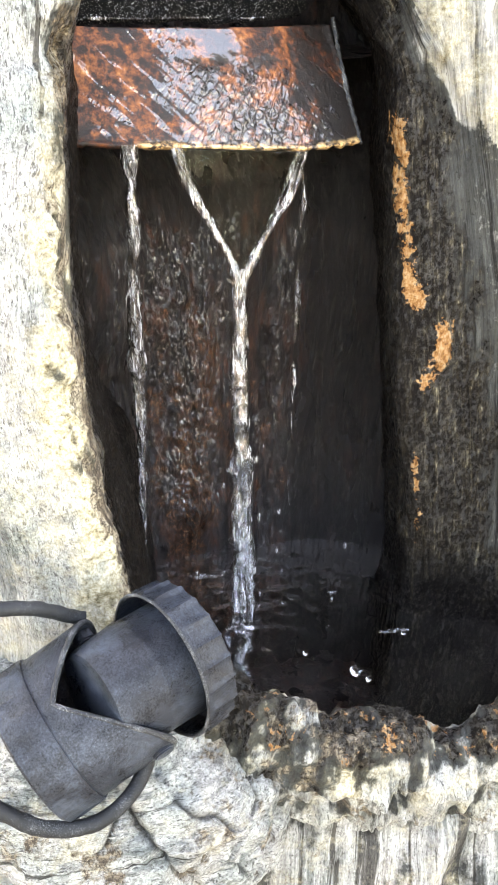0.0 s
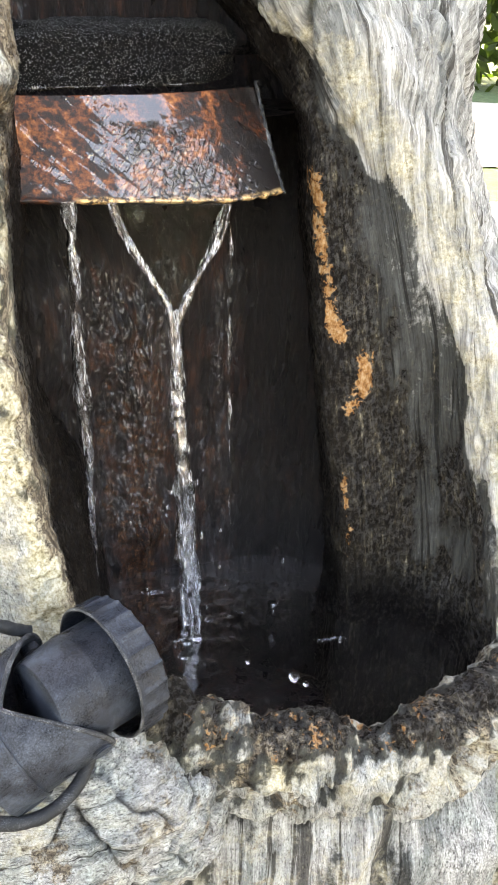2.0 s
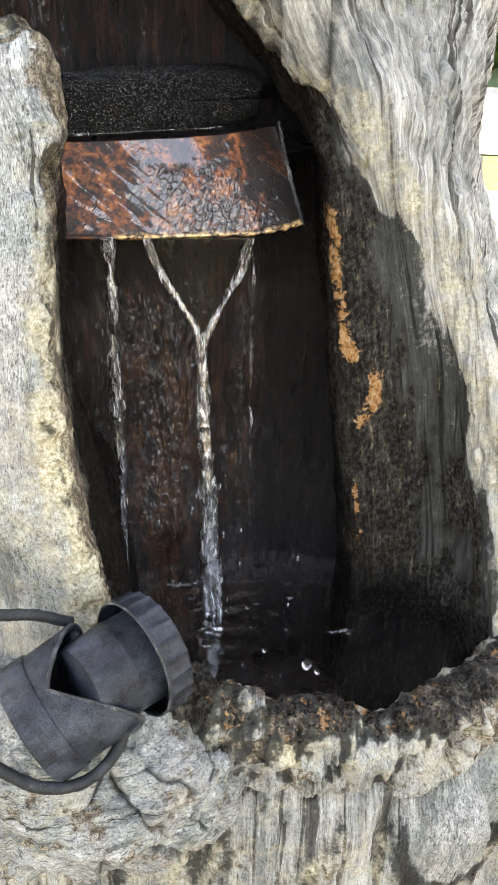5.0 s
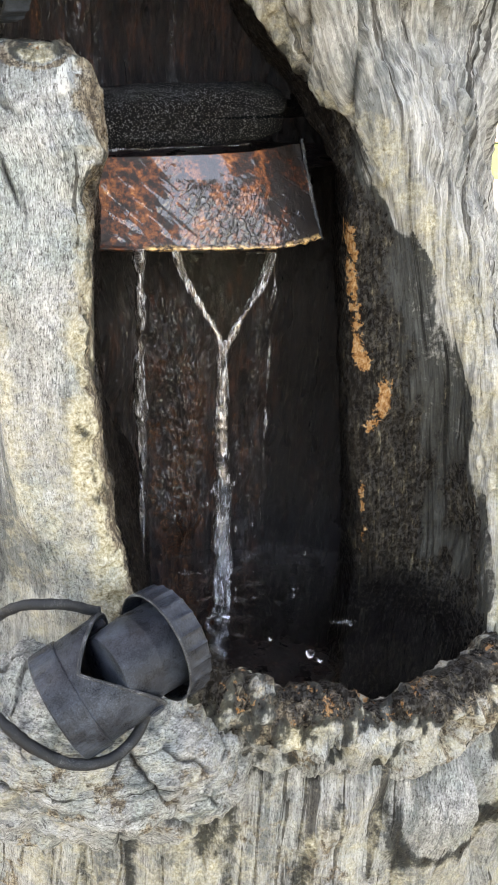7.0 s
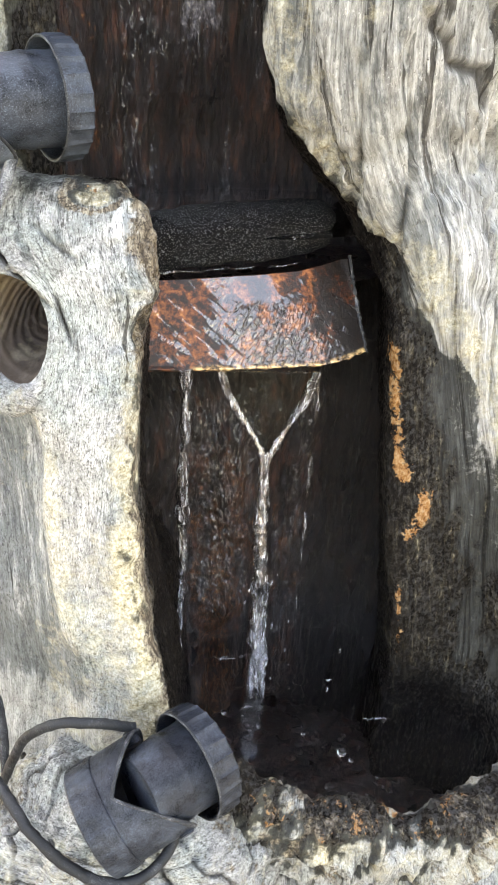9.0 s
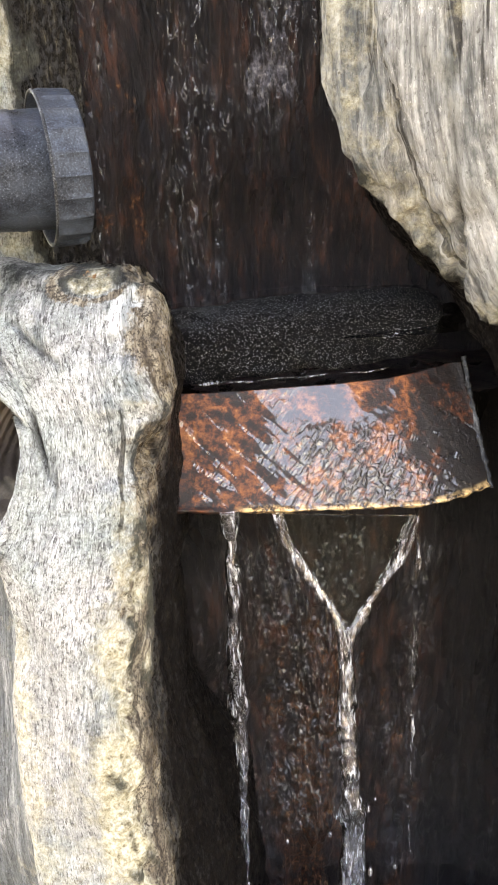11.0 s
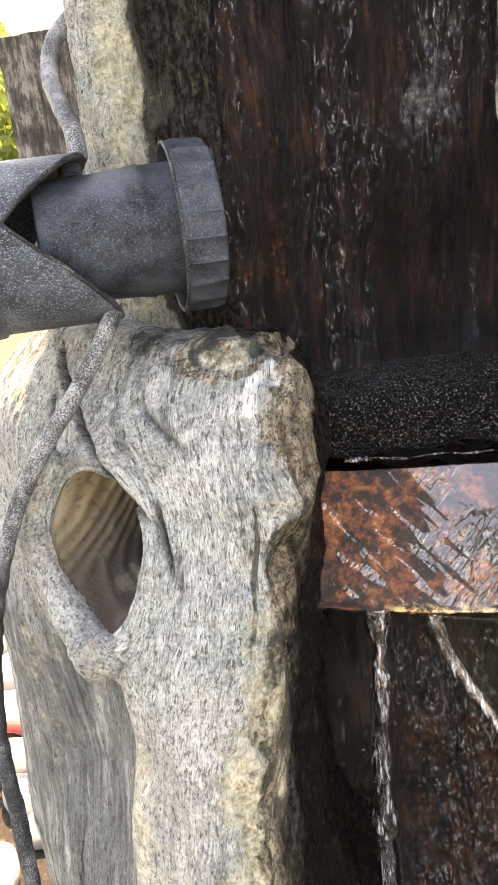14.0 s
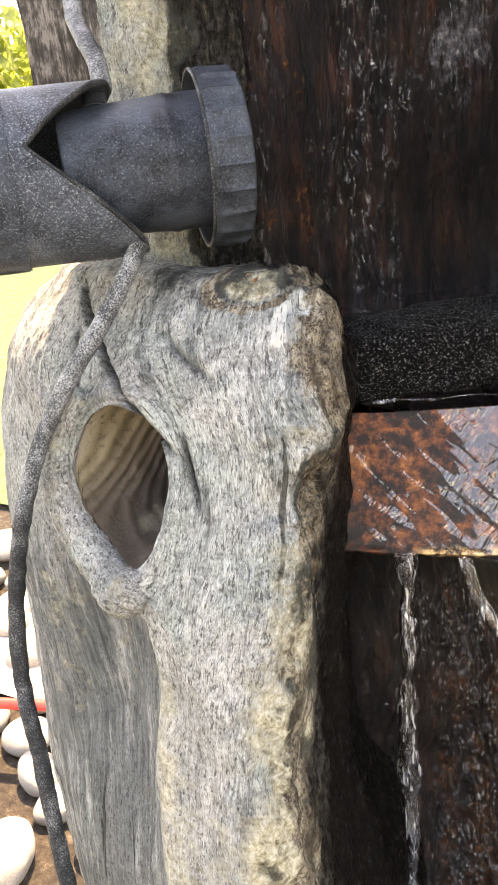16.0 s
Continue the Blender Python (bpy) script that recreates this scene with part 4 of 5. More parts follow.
def build_back_wall():
    s = [
        (0.42, [(-0.07, 0.40), (-0.05, 0.41), (-0.02, 0.43), (0.02, 0.437), (0.06, 0.44), (0.11, 0.425)]),
        (0.58, [(-0.08, 0.40), (-0.06, 0.41), (-0.03, 0.435), (0.01, 0.445), (0.06, 0.45), (0.11, 0.43)]),
        (0.66, [(-0.10, 0.41), (-0.075, 0.42), (-0.04, 0.455), (0.0, 0.465), (0.05, 0.47), (0.10, 0.45)]),
        (0.78, [(-0.11, 0.40), (-0.085, 0.41), (-0.05, 0.455), (0.0, 0.475), (0.04, 0.485), (0.09, 0.48)]),
        (0.85, [(-0.15, 0.43), (-0.125, 0.45), (-0.09, 0.50), (-0.04, 0.525), (0.01, 0.535), (0.08, 0.54)]),
        (0.95, [(-0.155, 0.435), (-0.128, 0.46), (-0.095, 0.505), (-0.05, 0.53), (0.0, 0.54), (0.06, 0.545)]),
        (1.45, [(-0.155, 0.44), (-0.128, 0.462), (-0.095, 0.51), (-0.05, 0.535), (0.0, 0.545), (0.06, 0.55)]),
    ]
    g = loft(s, 320, 640)
    n = normals(g)
    x, y, z = g[..., 0], g[..., 1], g[..., 2]
    d = 0.004 * fbm(g, (40, 40, 10), 4, 91) + 0.0022 * fbm(g, (150, 150, 30), 4, 95, True) + 0.0012 * fbm(g, (300, 300, 150), 3, 99)
    # a knobbly bark ridge behind the falling water
    d += 0.014 * np.exp(-((x + 0.035) / 0.018) ** 2) * smooth(0.755, 0.73, z) * smooth(0.56, 0.6, z) * (0.6 + 0.9 * fbm(g, (80, 80, 45), 4, 103))
    knobs = np.exp(-((x + 0.037) / 0.020) ** 4) * smooth(0.768, 0.752, z + 0.012 * fbm(g, (60, 60, 30), 2, 105)) * smooth(0.58, 0.62, z) + 0.5 * np.exp(-((x - 0.016) / 0.008) ** 2) * smooth(0.76, 0.72, z)
    d += knobs * (0.0045 * fbm(g, (110, 110, 75), 4, 107, True) + 0.0030 * fbm(g, (230, 230, 160), 3, 108))
    g = g + n * d[..., None]
    # where the painted sky reflection and lime lie, high on the wall
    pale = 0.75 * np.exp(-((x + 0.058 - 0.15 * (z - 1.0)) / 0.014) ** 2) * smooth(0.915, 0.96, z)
    bare = 1.0 * np.exp(-((x + 0.035) / 0.022) ** 2) * smooth(0.76, 0.70, z) + 0.45 * np.exp(-((x - 0.02) / 0.02) ** 2) * smooth(0.72, 0.66, z)
    bare += 0.42 * smooth(-0.07, -0.125, x) * smooth(0.86, 0.9, z)
    # the wall turns near black at both sides and behind the spout
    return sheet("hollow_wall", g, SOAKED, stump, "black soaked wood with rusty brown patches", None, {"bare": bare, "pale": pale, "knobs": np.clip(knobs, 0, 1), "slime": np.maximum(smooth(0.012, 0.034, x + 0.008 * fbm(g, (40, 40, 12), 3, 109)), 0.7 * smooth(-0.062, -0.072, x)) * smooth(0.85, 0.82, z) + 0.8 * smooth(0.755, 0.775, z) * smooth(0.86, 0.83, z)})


build_back_wall()

RIM = [(-0.085, 0.335, 0.63), (-0.045, 0.302, 0.632), (0.001, 0.283, 0.625), (0.030, 0.276, 0.620), (0.065, 0.280, 0.610), (0.090, 0.282, 0.602), (0.118, 0.287, 0.609), (0.146, 0.305, 0.612), (0.172, 0.335, 0.606), (0.195, 0.375, 0.60)]


def build_rim():
    path = np.array(RIM)
    keys = np.r_[0, np.cumsum(np.linalg.norm(np.diff(path, axis=0), axis=1))]
    c = spline(keys, path, np.linspace(0, keys[-1], 360))
    t = np.gradient(c, axis=0)
    out = np.cross(t, [0, 0, 1.0])
    out /= np.linalg.norm(out, axis=1, keepdims=True)
    prof = np.array([(-0.012, -0.092), (0.000, -0.074), (0.011, -0.056), (0.017, -0.040), (0.0185, -0.024), (0.0145, -0.008), (0.006, -0.0005), (-0.004, -0.002), (-0.010, -0.012), (-0.014, -0.040), (-0.016, -0.09)])
    pk = np.r_[0, np.cumsum(np.linalg.norm(np.diff(prof, axis=0), axis=1))]
    pr = spline(pk, prof, np.linspace(0, pk[-1], 110))
    g = c[None] + out[None] * pr[:, :1, None] + np.array([0, 0, 1.0]) * pr[:, 1:, None]
    base = g.copy()
    n = normals(g)
    d = 0.0045 * fbm(g, (45, 45, 30), 4, 111) + 0.004 * fbm(g, (110, 110, 60), 4, 115, True) + 0.0018 * fbm(g, (260, 260, 260), 4, 118)
    run = np.stack(np.broadcast_arrays(np.linspace(0, keys[-1], 360)[None], np.linspace(0, pk[-1], 110)[:, None], np.zeros((110, 360))), -1)
    d += (0.0026 * fbm(run, (110, 34, 1), 3, 119, True) + 0.0026 * fbm(run, (200, 80, 1), 3, 120) - 0.0028 * fbm(g, (75, 75, 60), 4, 116, True)) * (0.25 + 0.75 * smooth(62, 48, np.arange(110)))[:, None]
    x, y, z = g[..., 0], g[..., 1], g[..., 2]
    crest = np.interp(x, path[:, 0], path[:, 2])
    for cx, cz, r, depth in ((0.133, 0.590, 0.010, 0.016), (0.068, 0.584, 0.0055, 0.018), (0.032, 0.581, 0.012, 0.008)):
        d -= depth * np.exp(-((((x - cx) / r) ** 2 + ((z - cz) / r) ** 2)) ** 2) * (y < 0.30)
    d += 0.004 * np.exp(-((np.hypot(x - 0.133, z - 0.590) - 0.013) / 0.004) ** 2) * (y < 0.31)
    d *= smooth(0, 46, np.arange(110))[:, None]
    # low places of the relief, to be darkened as shade
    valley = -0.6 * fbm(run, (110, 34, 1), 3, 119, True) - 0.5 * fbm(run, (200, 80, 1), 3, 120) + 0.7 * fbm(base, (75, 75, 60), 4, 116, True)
    g = g + n * d[..., None]
    h = z - crest
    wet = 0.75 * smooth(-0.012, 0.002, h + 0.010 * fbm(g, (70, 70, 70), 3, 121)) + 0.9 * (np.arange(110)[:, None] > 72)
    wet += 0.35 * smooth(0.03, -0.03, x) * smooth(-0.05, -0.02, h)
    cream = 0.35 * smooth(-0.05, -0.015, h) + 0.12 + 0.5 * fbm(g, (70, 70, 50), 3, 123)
    # besides real wetness, valley paints shade between the folds
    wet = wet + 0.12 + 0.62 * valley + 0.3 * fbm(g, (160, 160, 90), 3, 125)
    bare = 0.42 + 0.20 * smooth(-0.02, -0.004, h)
    uv = np.zeros(g.shape[:2] + (2,))
    uv[..., 0] = np.linspace(0, keys[-1], 360)[None]
    uv[..., 1] = np.linspace(0, pk[-1], 110)[:, None]
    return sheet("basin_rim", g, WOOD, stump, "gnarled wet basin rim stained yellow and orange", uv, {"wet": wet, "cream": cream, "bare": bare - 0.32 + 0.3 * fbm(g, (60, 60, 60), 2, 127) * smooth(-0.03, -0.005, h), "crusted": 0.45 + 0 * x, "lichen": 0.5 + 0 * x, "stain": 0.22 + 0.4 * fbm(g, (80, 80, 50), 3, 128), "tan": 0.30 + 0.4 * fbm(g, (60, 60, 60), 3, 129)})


build_rim()


def build_base():
    s = [
        (-0.03, [(-0.36, 0.62), (-0.33, 0.36), (-0.20, 0.22), (-0.08, 0.16), (0.04, 0.15), (0.16, 0.17), (0.30, 0.25), (0.42, 0.50)]),
        (0.12, [(-0.27, 0.60), (-0.25, 0.36), (-0.17, 0.26), (-0.08, 0.21), (0.04, 0.20), (0.13, 0.22), (0.25, 0.29), (0.33, 0.50)]),
        (0.35, [(-0.23, 0.58), (-0.215, 0.37), (-0.16, 0.29), (-0.08, 0.245), (0.03, 0.235), (0.12, 0.245), (0.22, 0.30), (0.29, 0.50)]),
        (0.50, [(-0.22, 0.58), (-0.205, 0.37), (-0.15, 0.30), (-0.07, 0.268), (0.03, 0.250), (0.11, 0.256), (0.19, 0.30), (0.27, 0.50)]),
        (0.585, [(-0.21, 0.58), (-0.20, 0.38), (-0.15, 0.32), (-0.07, 0.29), (0.03, 0.278), (0.11, 0.288), (0.19, 0.34), (0.26, 0.50)]),
    ]
    g = loft(s, 340, 260)
    base = g.copy()
    n = normals(g)
    x, y, z = g[..., 0], g[..., 1], g[..., 2]
    d = 0.005 * fbm(g, (26, 26, 9), 4, 131) + 0.0050 * fbm(g, (70, 70, 5), 3, 135, True) + 0.0018 * fbm(g, (130, 130, 30), 3, 137, True) + 0.0014 * fbm(g, (240, 240, 140), 4, 138)
    knob = bump2(x, z, 0.137, 0.535, 0.022, 0.028)
    d += 0.022 * knob + 0.020 * bump2(x, z, 0.172, 0.525, 0.02, 0.045)
    d -= 0.016 * np.exp(-((x - 0.150 - 0.25 * (0.55 - z)) / 0.007) ** 2) * smooth(0.44, 0.5, z)
    d += 0.010 * np.exp(-((x - 0.098 + 0.5 * (0.57 - z)) / 0.010) ** 2) * smooth(0.50, 0.54, z)
    g = g + n * d[..., None]
    ring = np.exp(-((knob - 0.12) / 0.10) ** 2) * smooth(0.47, 0.5, z)
    # wet paints shade here: under the rim, round the knob and in the furrows
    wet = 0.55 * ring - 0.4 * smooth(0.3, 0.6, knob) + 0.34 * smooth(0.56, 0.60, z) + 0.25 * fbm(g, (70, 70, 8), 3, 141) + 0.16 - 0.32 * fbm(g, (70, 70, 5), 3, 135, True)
    cream = 0.42 + 0.5 * fbm(g, (30, 30, 9), 3, 145) - 0.8 * knob
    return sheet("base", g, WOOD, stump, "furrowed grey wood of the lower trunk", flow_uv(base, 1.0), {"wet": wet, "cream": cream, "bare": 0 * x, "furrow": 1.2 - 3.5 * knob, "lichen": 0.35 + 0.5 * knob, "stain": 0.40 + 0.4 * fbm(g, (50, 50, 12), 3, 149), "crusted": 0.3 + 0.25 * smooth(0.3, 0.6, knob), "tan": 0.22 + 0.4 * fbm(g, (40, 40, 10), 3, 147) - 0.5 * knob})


build_base()


def build_burl():
    nu, nv = 480, 300
    a, b = np.meshgrid(np.linspace(0, 2 * np.pi, nu, endpoint=False), np.linspace(-np.pi / 2, np.pi / 2, nv))
    sq = lambda v, p: np.sign(v) * np.abs(v) ** p
    g = np.stack([-0.060 + 0.082 * sq(np.cos(b), 0.8) * sq(np.cos(a), 0.8), 0.268 + 0.052 * sq(np.cos(b), 0.8) * sq(np.sin(a), 0.8), 0.578 + 0.047 * sq(np.sin(b), 0.8)], -1)
    g[..., 1] += 0.10 * np.maximum(0, g[..., 0] + 0.03)
    g[..., 2] -= 0.45 * np.maximum(0, g[..., 0] + 0.02) * np.sin(b).clip(0, 1)
    base = g.copy()
    n = normals(g)
    x, y, z = g[..., 0], g[..., 1], g[..., 2]
    lumps = fbm(g, (24, 24, 30), 3, 151)
    # broken facets with dark crevices between them, their shade painted in through split
    rng_ = np.random.default_rng(17)
    pick = rng_.integers(0, nu * nv, 46)
    seeds = g.reshape(-1, 3)[pick]
    warped = g + 0.010 * np.stack([fbm(g, (45, 45, 45), 3, 181 + k) for k in range(3)], -1)
    gap = np.stack([np.linalg.norm((warped - c) * (1, 1, 1.35), axis=-1) for c in seeds])
    order = np.sort(gap, axis=0)
    cell = gap.argmin(0)
    lift, slant = rng_.uniform(-0.5, 0.5, 46), rng_.uniform(-1, 1, (46, 3))
    facet = 0.0055 * lift[cell] + 0.20 * np.einsum("ijk,ijk->ij", warped - seeds[cell], slant[cell])
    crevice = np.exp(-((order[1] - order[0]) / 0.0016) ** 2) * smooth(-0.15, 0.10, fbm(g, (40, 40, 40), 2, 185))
    folds = smooth(-0.04, -0.085, x) * smooth(0.600, 0.575, z)
    d = 0.010 * lumps + facet * (1 - 0.7 * folds) - 0.0030 * crevice * (1 - folds) - 0.002
    d += 0.0042 * fbm(g, (70, 70, 90), 3, 158) + 0.0013 * fbm(g, (150, 150, 190), 3, 159, True) + 0.0011 * fbm(g, (340, 340, 380), 3, 160)
    d += folds * 0.0090 * fbm(g, (9, 9, 52), 3, 162, True)
    g = g + n * d[..., None]
    # hollows of the fine relief get painted shade on top of the damp
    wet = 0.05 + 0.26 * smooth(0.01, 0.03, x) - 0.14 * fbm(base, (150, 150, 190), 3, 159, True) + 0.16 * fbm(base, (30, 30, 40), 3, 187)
    cream = 0.16 + 0.6 * fbm(g, (40, 40, 50), 3, 165) + 0.25 * lift[cell] + 0.5 * bump2(x, z, 0.0, 0.632, 0.02, 0.012)
    uv = np.stack([b * 0.06, a * 0.05], -1)
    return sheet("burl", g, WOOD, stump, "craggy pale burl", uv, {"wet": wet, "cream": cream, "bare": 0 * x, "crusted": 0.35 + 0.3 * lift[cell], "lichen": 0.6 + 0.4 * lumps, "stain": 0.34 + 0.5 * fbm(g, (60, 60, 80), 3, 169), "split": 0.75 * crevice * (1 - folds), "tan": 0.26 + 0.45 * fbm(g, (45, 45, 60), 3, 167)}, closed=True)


build_burl()


def build_post():
    s = [
        (0.86, [(-0.20, 0.56), (-0.185, 0.45), (-0.165, 0.428), (-0.150, 0.428), (-0.140, 0.442), (-0.128, 0.462)]),
        (0.97, [(-0.20, 0.56), (-0.178, 0.45), (-0.158, 0.424), (-0.146, 0.428), (-0.138, 0.442), (-0.128, 0.462)]),
        (1.03, [(-0.20, 0.56), (-0.176, 0.45), (-0.156, 0.426), (-0.144, 0.430), (-0.136, 0.444), (-0.126, 0.464)]),
        (1.45, [(-0.20, 0.56), (-0.17, 0.45), (-0.15, 0.426), (-0.14, 0.43), (-0.13, 0.444), (-0.122, 0.464)]),
    ]
    g = loft(s, 130, 320)
    base = g.copy()
    n = normals(g)
    x, y, z = g[..., 0], g[..., 1], g[..., 2]
    d = 0.003 * fbm(g, (40, 40, 18), 4, 171) + 0.0016 * fbm(g, (140, 140, 60), 4, 175, True) + 0.001 * fbm(g, (350, 350, 350), 3, 178)
    g = g + n * d[..., None]
    wet = 1.0 * smooth(-0.146, -0.136, x + 0.006 * fbm(g, (60, 60, 40), 3, 181))
    cream = 0.55 * smooth(-0.165, -0.145, x) + 0.3 * fbm(g, (50, 50, 40), 3, 183)
    return sheet("post", g, WOOD, stump, "lichened upright edge of the hollow", flow_uv(base, 1.0), {"wet": wet, "cream": cream, "bare": 0 * x, "crusted": 0.6 + 0 * x, "lichen": 0.7 + 0 * x})


build_post()


def build_trunk_back():
    """The closed outer wood behind the hollow, from the ground up."""
    s = [
        (-0.03, [(-0.36, 0.60), (-0.28, 0.56), (-0.15, 0.56), (0.0, 0.56), (0.15, 0.56), (0.32, 0.56), (0.42, 0.52), (0.34, 0.70), (0.10, 0.80), (-0.15, 0.78), (-0.32, 0.70), (-0.36, 0.61)]),
        (0.30, [(-0.24, 0.58), (-0.20, 0.56), (-0.12, 0.56), (0.0, 0.56), (0.12, 0.56), (0.22, 0.56), (0.29, 0.52), (0.25, 0.64), (0.10, 0.71), (-0.10, 0.70), (-0.21, 0.64), (-0.24, 0.59)]),
        (0.58, [(-0.21, 0.58), (-0.18, 0.56), (-0.11, 0.56), (0.0, 0.56), (0.11, 0.56), (0.20, 0.56), (0.26, 0.52), (0.22, 0.61), (0.10, 0.66), (-0.10, 0.65), (-0.19, 0.61), (-0.21, 0.585)]),
        (0.85, [(-0.19, 0.565), (-0.17, 0.56), (-0.10, 0.56), (0.0, 0.56), (0.08, 0.56), (0.12, 0.56), (0.14, 0.575), (0.13, 0.60), (0.06, 0.62), (-0.08, 0.61), (-0.16, 0.60), (-0.19, 0.57)]),
        (1.45, [(-0.19, 0.565), (-0.17, 0.56), (-0.10, 0.56), (0.0, 0.56), (0.08, 0.56), (0.12, 0.56), (0.14, 0.575), (0.13, 0.595), (0.06, 0.605), (-0.08, 0.605), (-0.16, 0.595), (-0.19, 0.57)]),
    ]
    g = loft(s, 160, 200)
    n = normals(g)
    g = g + n * (0.004 * fbm(g, (30, 30, 8), 4, 341) + 0.003 * fbm(g, (80, 80, 8), 3, 343, True))[..., None]
    zero = 0 * g[..., 0]
    close_ends(sheet("trunk_back", g, WOOD, stump, "grey furrowed back of the trunk", flow_uv(g, 1.0), {"wet": zero, "cream": zero, "bare": zero, "crusted": zero + 0.6}, closed=True))


build_trunk_back()


def build_rear_block():
    bm = bmesh.new()
    bmesh.ops.create_cube(bm, size=1.0)
    bmesh.ops.subdivide_edges(bm, edges=bm.edges[:], cuts=60, use_grid_fill=True)
    v = np.array([tuple(w.co) for w in bm.verts])
    v = v * np.array([0.100, 0.12, 1.02]) + np.array([-0.216, 0.57, 0.50])
    d = 0.004 * fbm(v, (50, 50, 12), 4, 191) + 0.003 * fbm(v, (160, 160, 40), 3, 195, True)
    c = v - np.array([-0.216, 0.57, 0.50])
    c /= np.linalg.norm(c * np.array([1, 1, 0.1]), axis=1, keepdims=True)
    v = v + c * np.array([1, 1, 0.06]) * d[:, None]
    for w, p in zip(bm.verts, v):
        w.co = p
    part("rear_block", bm, DARKWOOD, stump, "dark brown weathered block of wood")


build_rear_block()

# ---- water ----
pool = thing("basin_water", "still black water in the hollow basin with a few bubbles", "water")


def disc_grid(cx, cy, z, rx, ry, rings=50, seg=96):
    r = np.linspace(0.001, 1, rings)[:, None]
    a = np.linspace(0, 2 * np.pi, seg, endpoint=False)[None]
    return np.stack([cx + rx * r * np.cos(a), cy + ry * r * np.sin(a), np.full((rings, seg), z)], -1)


g = disc_grid(0.055, 0.368, WATER_Z, 0.16, 0.10, 120, 160)
rr = np.hypot(g[..., 0] - 0.004, g[..., 1] - 0.385)
g[..., 2] += 0.0022 * fbm(g, (130, 130, 1), 3, 199) * np.exp(-rr / 0.020) + 0.0004 * fbm(g, (60, 60, 1), 3, 201) * np.exp(-rr / 0.06)
sheet("water_surface", g, POOL, pool, closed=True)
bed = disc_grid(0.055, 0.375, WATER_Z - 0.045, 0.13, 0.085, 30, 64)
bed[..., 2] += 0.004 * fbm(bed, (50, 50, 1), 3, 205)
sheet("basin_floor", bed, SOAKED, stump, "black sunken basin floor", None, {"bare": 0 * bed[..., 0]}, closed=True)
g = disc_grid(-0.045, 0.495, 0.864, 0.10, 0.055, 40, 80)
g[..., 2] += 0.0004 * fbm(g, (90, 90, 1), 3, 207)
upper = thing("upper_pool_water", "dark water lying behind the filter foam", "water")
sheet("water_surface", g, POOL, upper, closed=True)
ledge = disc_grid(-0.04, 0.50, 0.835, 0.10, 0.055, 24, 64)
sheet("hollow_ledge", ledge, SOAKED, stump, "black soaked ledge", None, {"bare": 0 * ledge[..., 0]}, closed=True)


def strand(name, points, radius, seed, parent, segments=20, rings=200, rough=0.35, flat=1.0):
    g = tube_grid(points, radius, segments, rings)
    c = g.mean(1, keepdims=True)
    d = g - c
    k = 1 + rough * fbm(g, (90, 90, 45), 3, seed) + rough * 1.2 * fbm(g, (30, 30, 80), 2, seed + 7) + 0.6 * rough * fbm(g, (320, 320, 140), 2, seed + 9)
    g = c + d * k[..., None] * np.array([1.0, flat, 1.0])
    return close_ends(sheet(name, g, FALL, parent, closed=True))


falls = thing("main_waterfall", "clear stream of water falling from the steel spout in a Y", "waterfall")
for k, (dx, dz, r) in enumerate(((0, 0, 0.8), (0.0018, -0.004, 0.62), (-0.0013, 0.002, 0.5))):
    strand("strand", [(-0.031 + dx, 0.388, 0.811), (-0.024 + 1.6 * dx, 0.388, 0.793 + dz), (-0.014 + dx, 0.390, 0.776 + dz), (-0.0075, 0.391, 0.762), (-0.0045 + dx, 0.391, 0.748)], [0.0011 * r, 0.0018 * r, 0.0024 * r, 0.0026 * r, 0.0014 * r], 211 + k, falls, 16, 200, 0.7)
    strand("strand", [(0.020 - dx, 0.402, 0.808), (0.014 - 2.2 * dx, 0.399, 0.790 + dz), (0.006 - dx, 0.395, 0.775 + dz), (-0.001, 0.392, 0.760), (-0.003 - dx, 0.391, 0.748)], [0.0013 * r, 0.0018 * r, 0.0023 * r, 0.0025 * r, 0.0014 * r], 221 + k, falls, 16, 200, 0.8)
for k in range(6):
    w = 2 * math.pi * k / 6
    pts = []
    for f, z in zip((0.5, 0.45, 0.55, 0.8, 1.0), (0.762, 0.70, 0.65, 0.60, WATER_Z - 0.004)):
        pts.append((-0.0042 + 0.006 * (0.742 - z) / 0.17 + 0.0050 * f * math.cos(w + 9 * (0.74 - z)), 0.3885 + 0.0022 * f * math.sin(w + 9 * (0.74 - z)), z))
    strand("thread", pts, [0.0006, 0.0023, 0.0019, 0.0023, 0.0019], 231 + 3 * k, falls, 14, 320, 1.05)
film = np.zeros((60, 60, 3))
for i, f in enumerate(np.linspace(0, 1, 60)):
    zl = 0.811 - f * 0.058
    a = np.array([-0.031 + 0.0265 * f**0.9, 0.388 + 0.003 * f, zl])
    b = np.array([0.020 - 0.0235 * f**0.9, 0.402 - 0.011 * f, zl - 0.003 * (1 - f)])
    film[i] = a + (b - a) * np.linspace(0, 1, 60)[:, None]
film[..., 1] += 0.0008 * fbm(film, (60, 60, 40), 3, 241)
front = sheet("film", film, VEIL, falls, "clear sheet of water between the strands", flip=True)
back = front.modifiers.new("thickness", "SOLIDIFY")
back.thickness = 0.0008
left_fall = thing("side_trickle", "thin broken trickle of water falling beside the main stream", "waterfall")
